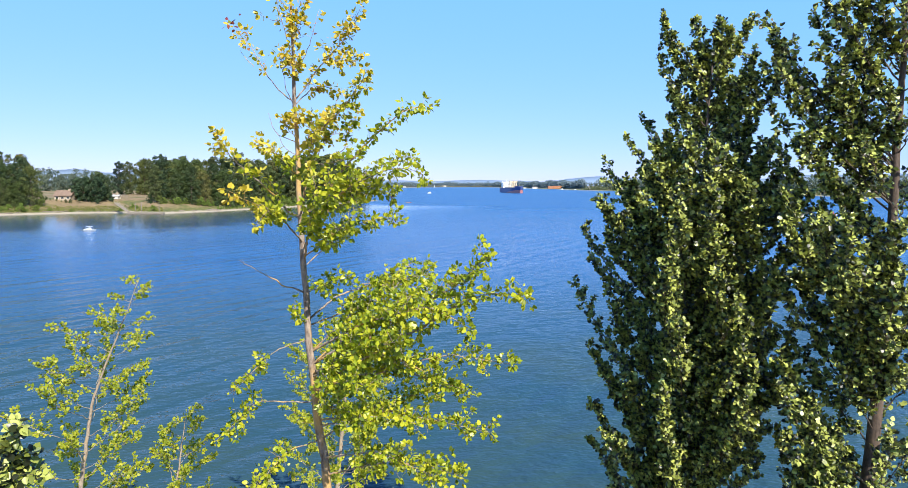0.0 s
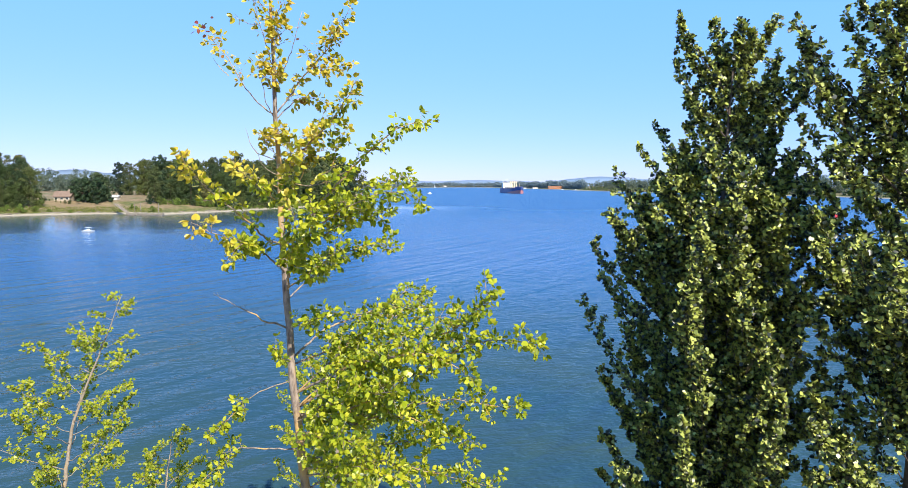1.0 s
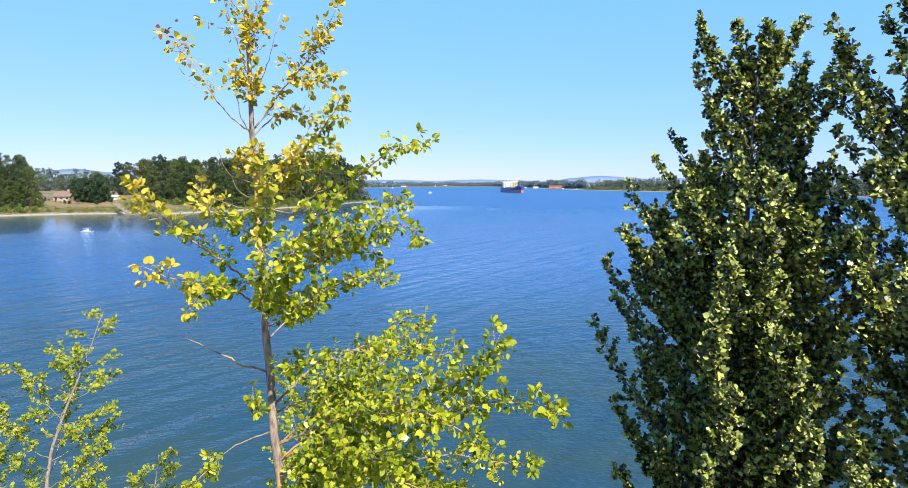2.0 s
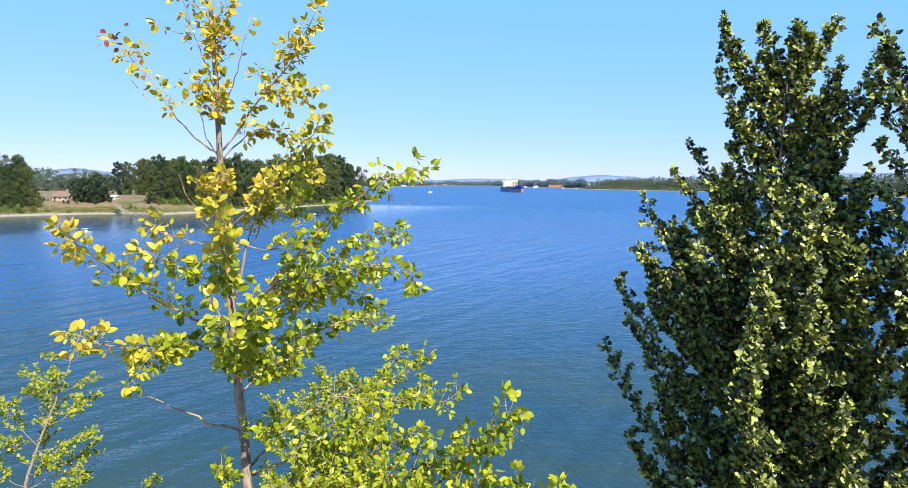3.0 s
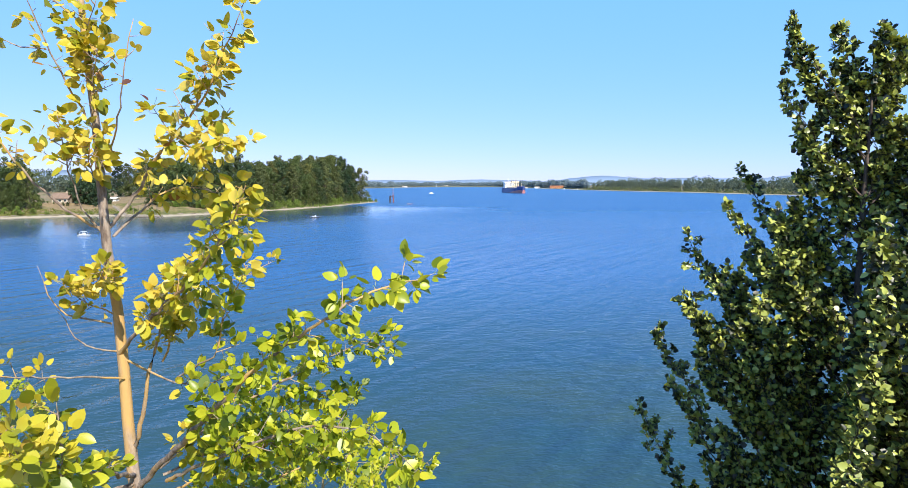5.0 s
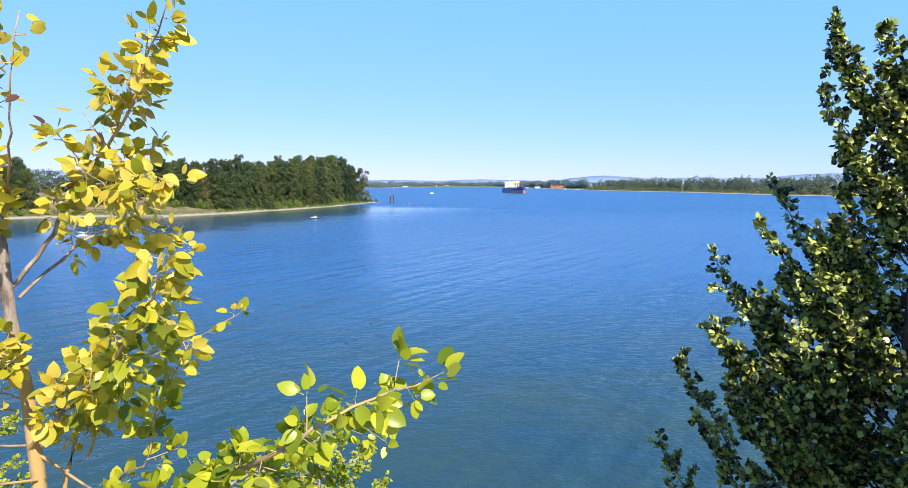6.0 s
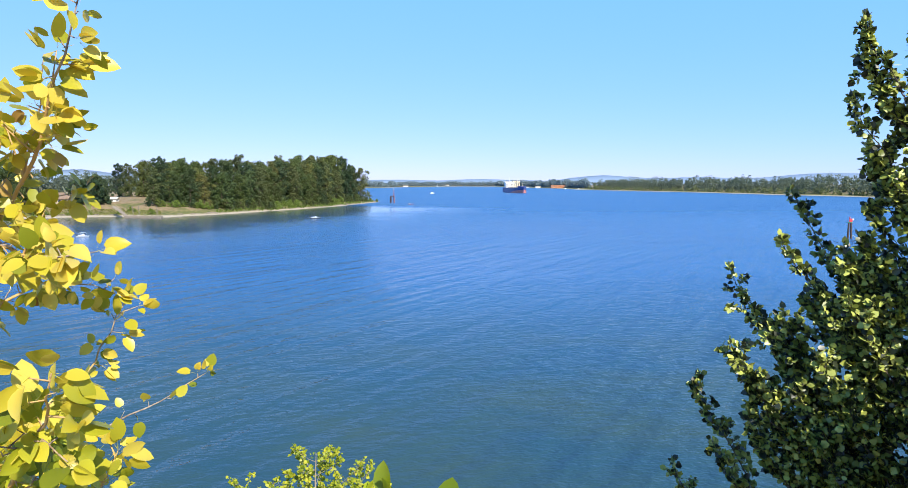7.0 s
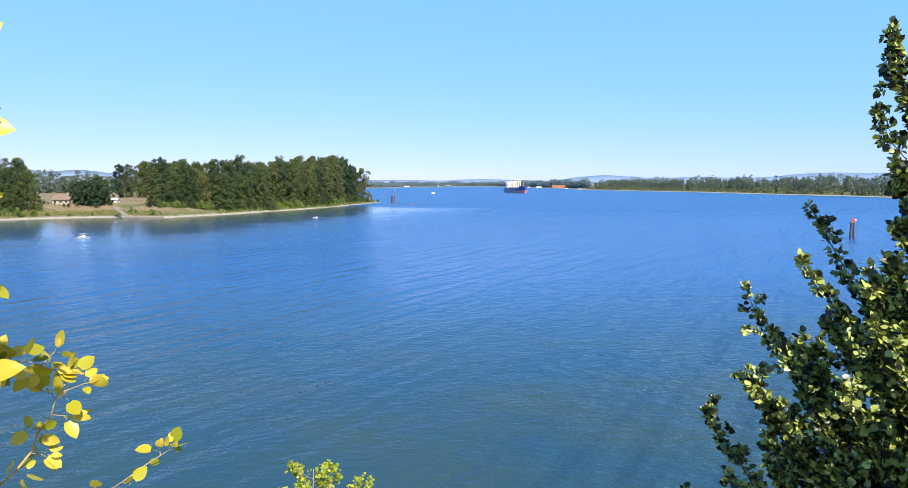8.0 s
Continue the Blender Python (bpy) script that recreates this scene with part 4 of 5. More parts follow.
young.bough([(-2.26, 8.30, 15.52), (-2.21, 7.40, 15.72), (-2.34, 7.15, 15.80), (-2.50, 7.00, 15.92)], 1.1, 0.3, 0.8, 0.3, 0.15)
young.bough([(-2.21, 9.03, 15.58), (-1.88, 8.00, 16.09), (-1.62, 7.20, 16.52), (-1.56, 7.00, 16.77)], 1.1, 0.40, 0.9, 0.3, 0.13)
young.bough([(-1.74, 7.60, 16.27), (-1.67, 7.50, 16.47), (-1.62, 7.42, 16.61)], 1.0, 0.2, 0.7, 0.2, 0.1)
young.bough([(-2.20, 9.10, 14.91), (-1.82, 7.90, 15.50), (-1.52, 7.02, 15.94), (-1.58, 6.97, 16.13)], 1.1, 0.40, 0.9, 0.3, 0.15)
young.bough([(-1.97, 8.20, 16.04), (-2.03, 7.70, 16.23), (-2.07, 7.40, 16.34), (-2.14, 7.22, 16.44)], 1.0, 0.3, 0.8, 0.3, 0.12)
young.bough([(-2.21, 8.97, 16.24), (-2.35, 8.60, 16.37), (-2.48, 8.30, 16.45), (-2.52, 8.10, 16.58)], 0.8, 0.5, 0.7, 0.2, 0.1)
young.bough([(-2.21, 9.10, 15.07), (-1.77, 8.20, 15.53), (-1.49, 7.60, 15.88), (-1.45, 7.32, 16.12)], 1.1, 0.3, 0.8, 0.3, 0.15)
young.limb(14.40, (-3.05, 8.80, 14.93), -0.06, 5, 0.10, 0.0, 0.5, 1.6, bark_label="bare dead branch")
young.bough([(-2.19, 9.15, 14.40), (-1.80, 8.70, 14.60), (-1.45, 8.50, 14.75)], 1.0, 0.3, 0.8, 0.4, 0.2)
young.bough([(-2.17, 9.18, 13.95), (-2.25, 8.80, 14.10), (-2.20, 8.50, 14.30)], 1.0, 0.3, 0.7, 0.4, 0.18)
# the broad lower boughs
young.bough([(-2.12, 9.25, 13.30), (-1.32, 8.90, 13.87), (-0.57, 8.30, 14.35), (0.01, 7.90, 14.69), (0.41, 7.65, 15.14)], 1.15, 0.25, 1.1, 0.4, 0.34)
young.bough([(-2.11, 9.25, 13.15), (-1.15, 8.70, 13.70), (-0.44, 8.20, 14.08), (0.07, 7.70, 14.53), (0.44, 7.30, 14.73), (0.80, 7.05, 14.72)], 1.1, 0.25, 1.1, 0.35, 0.26)
young.bough([(-2.10, 9.27, 12.90), (-1.00, 9.10, 13.28), (-0.06, 8.85, 13.55), (0.43, 8.78, 13.49), (0.82, 8.68, 13.44)], 1.1, 0.25, 1.0, 0.35, 0.30)
young.bough([(-2.18, 9.18, 13.90), (-1.69, 9.35, 14.06), (-1.10, 9.40, 14.26), (-0.74, 9.50, 14.59), (-0.40, 9.60, 14.61)], 1.15, 0.25, 1.0, 0.4, 0.34)
young.bough([(-2.15, 9.20, 13.50), (-1.29, 8.70, 14.05), (-0.31, 7.65, 14.49), (0.21, 7.54, 14.23)], 1.15, 0.25, 1.0, 0.4, 0.32)
young.bough([(-2.10, 9.27, 12.85), (-1.50, 8.50, 13.45), (-0.98, 7.95, 13.85), (-0.55, 8.00, 13.64), (-0.18, 8.07, 13.42)], 1.15, 0.25, 1.0, 0.4, 0.34)
young.bough([(-2.09, 9.28, 12.75), (-1.65, 8.40, 13.26), (-1.25, 7.55, 13.57), (-0.97, 7.50, 13.48)], 1.15, 0.25, 0.9, 0.4, 0.34)
young.bough([(-2.17, 9.18, 14.00), (-1.90, 10.00, 14.20), (-1.28, 10.67, 14.34), (-0.78, 11.30, 14.29), (-0.58, 11.60, 14.38), (-0.42, 11.60, 14.50)], 1.0, 0.35, 0.9, 0.3, 0.22)
young.bough([(-1.53, 10.30, 14.35), (-0.76, 10.30, 14.32), (-0.18, 10.30, 14.28), (0.00, 10.30, 14.43)], 1.0, 0.2, 0.8, 0.4, 0.24)
young.bough([(-1.11, 11.00, 14.22), (-0.95, 11.50, 14.38), (-0.80, 11.69, 14.53)], 1.0, 0.2, 0.7, 0.3, 0.16)
for z, mid, tip in ((12.4, (-1.0, 8.9, 12.7), (0.50, 8.46, 12.55)), (12.3, (-1.2, 8.5, 12.8), (-0.50, 7.9, 12.9)), (11.8, (-1.1, 8.6, 12.2), (-0.20, 8.2, 12.0)), (12.6, (-1.6, 8.5, 12.9), (-1.1, 7.7, 13.0)),
                    (12.8, (-0.9, 9.0, 13.3), (0.28, 8.36, 13.15)), (13.1, (-1.5, 8.4, 13.7), (-0.60, 7.5, 14.1)), (13.3, (-1.3, 9.1, 14.0), (-0.45, 8.9, 14.5)), (11.2, (-1.3, 8.4, 11.6), (-0.7, 7.7, 11.4)),
                    (13.5, (-1.5, 9.0, 14.1), (-0.9, 8.7, 14.75)), (12.1, (-1.0, 9.4, 12.7), (0.10, 9.3, 12.9)), (11.5, (-0.9, 9.0, 11.9), (0.1, 8.7, 11.8))):
    young.bough([young.on_trunk(z), mid, tip], 1.15, 0.2, 1.0, 0.45, 0.36)
for z, mid, tip in ((13.7, (-2.6, 8.9, 13.6), (-3.10, 8.52, 13.12)), (12.7, (-3.0, 9.3, 12.7), (-3.68, 9.30, 12.05)), (12.1, (-2.4, 8.6, 12.2), (-2.7, 8.0, 11.9)), (11.3, (-2.2, 8.5, 11.5), (-2.4, 7.8, 11.3))):
    young.bough([young.on_trunk(z), mid, tip], 1.0, 0.45, 0.9, 0.4, 0.26)
young.leaves(300, (-1.0, 7.6, 17.5), lean=0.45)
tip_rng = np.random.default_rng(5)
tip_at = np.array((-2.90, 8.37, 18.10)) + tip_rng.normal(0, 0.05, (9, 3))
part("reddened_leaves", leaf_mesh("reddened_leaves", tip_at - young.base, unit(tip_rng.normal(0, 1, (9, 3))), np.full(9, 0.055), tip_rng), RED_TIP, young.thing, "pink and red dying leaves")

WITHERED = leaf_material("withered_leaf", ((0.0, (0.06, 0.02, 0.02)), (1.0, (0.14, 0.06, 0.04))), (1.0, 0.7, 0.6), 0.6, 0.2)
for spot in ((-1.81, 8.44, 17.98), (-1.98, 8.50, 17.77), (-1.73, 8.45, 17.88), (-2.80, 8.45, 18.23)):
    part("withered_leaf", leaf_mesh("withered_leaf", np.array([spot]) - young.base, unit(tip_rng.normal(0, 1, (1, 3))), np.full(1, 0.05), tip_rng), WITHERED, young.thing, "curled dark dead leaf")


# ---------------------------------------------------------------- pale saplings on the bank below
def sapling(trunk, radius, leaf_size, seed, label, limbs, slope, low, spread_lo=0.35, single=0, cap=2.2):
    t = Tree("sapling", trunk, radius, BARK_PALE, LEAF_SAP, LEAF_SAP_ONE, leaf_size, seed, label=label, category="tree", group="young trees on the bank")
    rng, top = t.rng, trunk[-1][2]
    for i in range(limbs):
        k = (i + rng.uniform(0.1, 0.9)) / limbs
        z = low + (top - low) * k ** 0.9 - 0.15
        reach = min(cap, spread_lo + slope * (top - z)) * rng.uniform(0.75, 1.1)
        ang = i * 2.4 + rng.uniform(-0.5, 0.5)
        a = t.on_trunk(z)
        t.limb(z, a + np.array((math.cos(ang) * reach, math.sin(ang) * reach, reach * rng.uniform(0.25, 0.75))), -0.08, int(6 + 6 * reach), 0.14 + 0.20 * reach, 1.1, 0.3, 0.9, 0.026)
    t.leaves(single, (0, 0, 16), (SMALL_V, SMALL_F), 0.8)
    return t


sapling([(-11.7, 17.8, 2.0), (-11.08, 17.8, 7.1), (-10.59, 17.8, 9.75), (-9.82, 17.8, 11.5), (-9.06, 17.8, 13.3)], 0.10, 0.085, 51, "pale young cottonwood with sparse light green leaves", 36, 0.42, 5.6, single=120)
sapling([(-4.5, 21.3, 1.6), (-4.02, 21.4, 6.7), (-3.75, 21.5, 9.6), (-3.68, 21.5, 11.25)], 0.13, 0.085, 52, "pale-barked young tree with dense light green leaves", 60, 0.70, 4.0, 0.3, 120, 2.0)
sapling([(-9.0, 18.8, 1.9), (-8.9, 18.8, 5.5), (-8.3, 18.8, 9.0)], 0.08, 0.085, 53, "low young cottonwood with light green leaves", 30, 0.42, 4.0)


# ---------------------------------------------------------------- dark poplars
def poplar(name, trunk, radius, seed, label, tips, limbs, reach, low, leaf_size, dense, side=0.0, half=math.pi, single=300, near=(0, 0, 16), bare=1.2):
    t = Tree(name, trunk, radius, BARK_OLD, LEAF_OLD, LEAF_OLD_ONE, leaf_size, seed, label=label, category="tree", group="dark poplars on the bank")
    rng, top = t.rng, trunk[-1][2]
    for tip in tips:
        a = t.on_trunk(tip[2])
        out = math.hypot(tip[0] - a[0], tip[1] - a[1])
        tip = a + (np.array(tip) - a) * max(0.5, 1 - 0.10 / max(out, 0.3)) - np.array((0, 0, 0.12))
        t.limb(max(low, tip[2] - 0.5 - 0.95 * out), tip, -0.10, int(16 + 11 * out), 0.22 if tip[2] > 17.0 else 0.37, dense * (1.3 if tip[2] > 17.0 else 1.15), 0.12, 1.1, 0.0105, 0.35)
    for i in range(limbs):
        k = (i + rng.uniform(0, 1)) / limbs
        z = low + (top - bare - low) * k
        ang = side + ((i * 0.382) % 1.0 * 2 - 1) * half + rng.uniform(-0.2, 0.2)
        r = reach * (math.sin(math.pi * min(1, 0.30 + 0.66 * k)) ** 0.8) * rng.uniform(0.55, 1.0)
        a = t.on_trunk(z)
        t.limb(z, a + np.array((math.cos(ang) * r, math.sin(ang) * r, min(0.4 + r * rng.uniform(0.5, 1.1), top - 0.35 - z))), -0.10, int(12 + 10 * r), 0.42, dense * (1.0 - 0.6 * k), 0.2, 1.1, 0.0135, 0.35)
    t.leaves(single, near, (SMALL_V, SMALL_F), 0.95)
    return t


def plume(spine, count, spread, seed):
    """Branch tips scattered along a line of points: one upright plume of a crown."""
    rng = np.random.default_rng(seed)
    p = np.array(spine, dtype=float)
    u = (np.arange(count) + rng.uniform(0.0, 0.8, count)) / count * (len(p) - 1)
    at = np.column_stack([np.interp(u, np.arange(len(p)), p[:, c]) for c in range(3)])
    return [tuple(t) for t in at + rng.uniform(-spread, spread, (count, 3))]


OUTER = [(4.72, 15.95, 17.75), (3.70, 15.60, 16.55), (3.95, 14.9, 17.2), (3.32, 14.88, 15.83), (3.21, 15.67, 15.00),
         (3.25, 15.0, 14.3), (3.05, 15.9, 13.60), (2.95, 13.95, 12.47), (2.95, 13.45, 11.33), (3.1, 14.0, 10.2), (3.4, 13.4, 9.0), (3.2, 12.9, 10.8), (3.5, 12.8, 12.0)]
CREST = (plume([(4.6, 14.56, 20.05), (4.75, 14.6, 18.8), (4.85, 14.5, 17.6), (4.7, 14.5, 16.6)], 11, 0.13, 23) + plume([(5.46, 14.8, 19.9), (5.5, 14.6, 18.6), (5.4, 14.4, 17.4)], 7, 0.12, 15) + plume([(6.13, 14.14, 19.9), (6.1, 14.1, 18.6), (6.0, 14.0, 17.2)], 8, 0.12, 16)
          + plume([(6.9, 14.7, 20.3), (6.75, 14.3, 19.2), (6.7, 14.0, 18.4), (6.6, 13.8, 17.0)], 7, 0.08, 17) + plume([(7.5, 14.1, 19.4), (7.3, 13.8, 18.3), (6.9, 13.6, 16.6)], 6, 0.12, 18))
INNER = plume([(3.6, 14.2, 14.0), (3.5, 13.9, 12.6), (3.6, 13.6, 11.0), (3.8, 13.4, 9.6)], 9, 0.22, 19) + plume([(4.2, 13.8, 13.5), (4.1, 13.4, 11.5), (4.2, 13.2, 9.5)], 7, 0.25, 20)
INNER += plume([(4.35, 14.9, 16.7), (3.85, 14.6, 15.8), (3.35, 14.5, 14.9)], 10, 0.22, 1) + plume([(4.65, 14.4, 17.4), (4.25, 13.9, 16.2), (3.6, 13.6, 14.8)], 9, 0.22, 2)
FRONT = (plume([(4.46, 11.73, 17.2), (4.05, 11.4, 16.1), (3.6, 11.05, 14.8), (3.9, 11.0, 13.4)], 9, 0.15, 3) + plume([(5.05, 12.3, 17.1), (4.5, 11.3, 16.0), (4.8, 11.0, 15.0), (5.1, 11.0, 13.6), (5.2, 10.95, 12.2)], 11, 0.2, 4)
         + plume([(4.3, 11.8, 12.6), (4.1, 12.0, 9.8)], 4, 0.25, 5) + plume([(5.4, 12.2, 17.0), (5.6, 11.7, 15.5), (5.7, 11.4, 13.8), (5.6, 11.4, 11.6)], 10, 0.22, 13)
         + plume([(6.2, 12.7, 17.3), (6.4, 12.3, 15.4), (6.4, 12.2, 13.0), (6.3, 12.0, 10.8)], 9, 0.25, 14))
FRONT += plume([(4.6, 11.7, 16.4), (4.9, 11.7, 14.6), (5.0, 11.8, 12.6), (4.9, 11.9, 10.6)], 11, 0.25, 25) + plume([(5.6, 12.1, 16.2), (5.8, 12.1, 14.0), (5.8, 12.2, 11.2)], 8, 0.25, 26)
FLANK = plume([(6.6, 12.9, 17.2), (6.7, 12.6, 15.6), (6.7, 12.4, 13.8), (6.6, 12.2, 11.5)], 11, 0.3, 24) + plume([(6.3, 13.4, 17.5), (6.8, 13.3, 15.8), (6.8, 13.3, 13.4), (6.85, 13.2, 9.5)], 16, 0.35, 6) + plume([(6.3, 12.8, 14.6), (6.3, 12.4, 11.2)], 4, 0.3, 7)
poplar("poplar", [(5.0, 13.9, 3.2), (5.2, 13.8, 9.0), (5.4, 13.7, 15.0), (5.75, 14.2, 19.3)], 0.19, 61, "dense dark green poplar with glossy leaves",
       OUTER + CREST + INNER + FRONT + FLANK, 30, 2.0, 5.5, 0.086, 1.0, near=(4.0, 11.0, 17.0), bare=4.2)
HIGH = [(6.85, 12.5, 19.36), (5.75, 12.1, 19.2), (6.75, 12.0, 19.5), (6.3, 12.4, 18.4), (6.9, 11.6, 18.0), (7.5, 11.0, 17.8), (6.5, 11.8, 16.9), (7.3, 11.2, 19.4), (7.0, 11.6, 20.6), (5.8, 11.8, 18.4), (5.9, 12.3, 18.3), (6.0, 12.3, 17.6), (5.95, 12.2, 18.9), (6.1, 12.4, 16.9), (6.25, 12.1, 18.1)]
SKIRT = (plume([(6.5, 11.3, 17.6), (6.6, 11.2, 19.0), (6.7, 11.2, 20.5)], 8, 0.3, 21)
         + plume([(6.3, 11.7, 17.3), (5.95, 11.4, 14.6), (6.0, 11.1, 11.8), (6.4, 11.1, 9.4)], 9, 0.2, 8) + plume([(5.7, 10.4, 15.5), (6.4, 10.15, 15.4), (7.2, 10.0, 15.4)], 5, 0.12, 9)
         + plume([(5.8, 10.1, 14.8), (6.6, 9.8, 14.4), (7.4, 9.8, 14.1)], 6, 0.25, 10) + plume([(5.7, 10.5, 12.4), (6.3, 10.4, 11.6), (6.3, 10.5, 10.4)], 5, 0.2, 11) + plume([(6.6, 12.3, 16.6), (6.5, 12.2, 14.2), (6.6, 12.1, 10.4)], 10, 0.25, 12))
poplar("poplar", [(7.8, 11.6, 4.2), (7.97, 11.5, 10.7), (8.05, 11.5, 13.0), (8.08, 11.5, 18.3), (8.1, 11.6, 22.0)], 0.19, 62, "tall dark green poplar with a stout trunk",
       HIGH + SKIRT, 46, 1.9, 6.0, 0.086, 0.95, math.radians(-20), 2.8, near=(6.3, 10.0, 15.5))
poplar("poplar", [(-7.0, 6.4, 5.2), (-6.9, 6.4, 9.0), (-6.6, 6.5, 13.4)], 0.16, 63, "dark broad-leaved poplar at the foot of the view",
       [(-4.62, 6.55, 13.42), (-4.75, 6.9, 13.0), (-4.5, 6.3, 12.7), (-4.6, 6.8, 12.2), (-4.9, 6.2, 12.0), (-4.4, 6.6, 11.7)],
       24, 1.9, 7.5, 0.098, 0.9, single=120, near=(-4.5, 6.4, 13.5))


# ---------------------------------------------------------------- things on the river and its shores
WHITE = paint("white_paint", (0.78, 0.78, 0.76), 0.4, 0.0, 0.8, 0.08)
STEEL = paint("grey_hull_paint", (0.34, 0.37, 0.40), 0.45, 0.0, 0.8, 0.15)
CREAM = paint("cream_paint", (0.72, 0.60, 0.42), 0.5, 0.0, 0.6, 0.15)
# the ship's navy and red are lightened, distance haze put into the paint
NAVY = paint("navy_paint", (0.06, 0.085, 0.24), 0.45, 0.0, 0.15, 0.3)
RUST_RED = paint("red_hull_paint", (0.70, 0.27, 0.23), 0.6, 0.0, 0.2, 0.25)
DECK = paint("deck_paint", (0.22, 0.13, 0.10), 0.7, 0.0, 0.3, 0.25)
BLACK = paint("black_paint", (0.025, 0.028, 0.032), 0.45, 0.0, 1.0, 0.3)
GLASS = paint("dark_window_glass", (0.03, 0.04, 0.05), 0.1, 0.0, 1.0, 0.1, 0.0)
WOOD = paint("weathered_wood", (0.25, 0.21, 0.17), 0.9, 0.0, 1.6, 0.3, 0.4)
PILE = paint("tarred_pile_wood", (0.085, 0.06, 0.05), 0.9, 0.0, 1.2, 0.35, 0.4)
PILE_RED = paint("red_brown_pile", (0.30, 0.10, 0.07), 0.85, 0.0, 1.2, 0.3, 0.3)
ROOF = paint("brown_shingle_roof", (0.24, 0.17, 0.13), 0.9, 0.0, 0.7, 0.25, 0.4)
SIDING = paint("tan_siding", (0.42, 0.35, 0.27), 0.8, 0.0, 0.8, 0.2)
RUSTY = paint("rusty_metal_siding", (0.42, 0.17, 0.08), 0.8, 0.0, 0.2, 0.35)
RED = paint("signal_red", (0.62, 0.05, 0.05), 0.5, 0.0, 1.0, 0.15)
GREEN = paint("signal_green", (0.04, 0.30, 0.14), 0.5, 0.0, 1.0, 0.15)


def lofted(stations):
    """A hull skin from cross sections (lists of points of equal count), closed at both ends."""
    bm = bmesh.new()
    rows = [[bm.verts.new(p) for p in s] for s in stations]
    for r0, r1 in zip(rows, rows[1:]):
        for i in range(len(r0) - 1):
            bm.faces.new((r0[i], r0[i + 1], r1[i + 1], r1[i]))
        bm.faces.new((r0[-1], r0[0], r1[0], r1[-1]))
    bm.faces.new(rows[0][::-1])
    bm.faces.new(rows[-1])
    bmesh.ops.recalc_face_normals(bm, faces=bm.faces)
    return bm


def hull_rows(length, beam, low, high, sheer, bow_share=0.18, ends=(0.0, 1.0), n=14, proud=0.0, rake=0.0):
    """Sections of a hull that lies along y with its bow at y = 0; low and high are heights or functions of the share of length."""
    rows = []
    for i in range(n):
        k = ends[0] + (ends[1] - ends[0]) * i / (n - 1)
        fine = min(1.0, k / bow_share) ** 0.55
        w = beam / 2 * max(0.03, fine) * (1.0 if k < 0.9 else 1 - 0.6 * (k - 0.9)) + proud
        z0 = low(k) if callable(low) else low
        z1 = (high(k) if callable(high) else high) + sheer * max(0.0, 1 - k / 0.22) ** 2
        y0, y1 = k * length, k * length - rake * max(0.0, 1 - k / bow_share)
        wl = w * (0.70 + 0.30 * fine)
        rows.append([(-wl, y0, z0), (-w, y1, z1), (w, y1, z1), (wl, y0, z0)])
    return rows


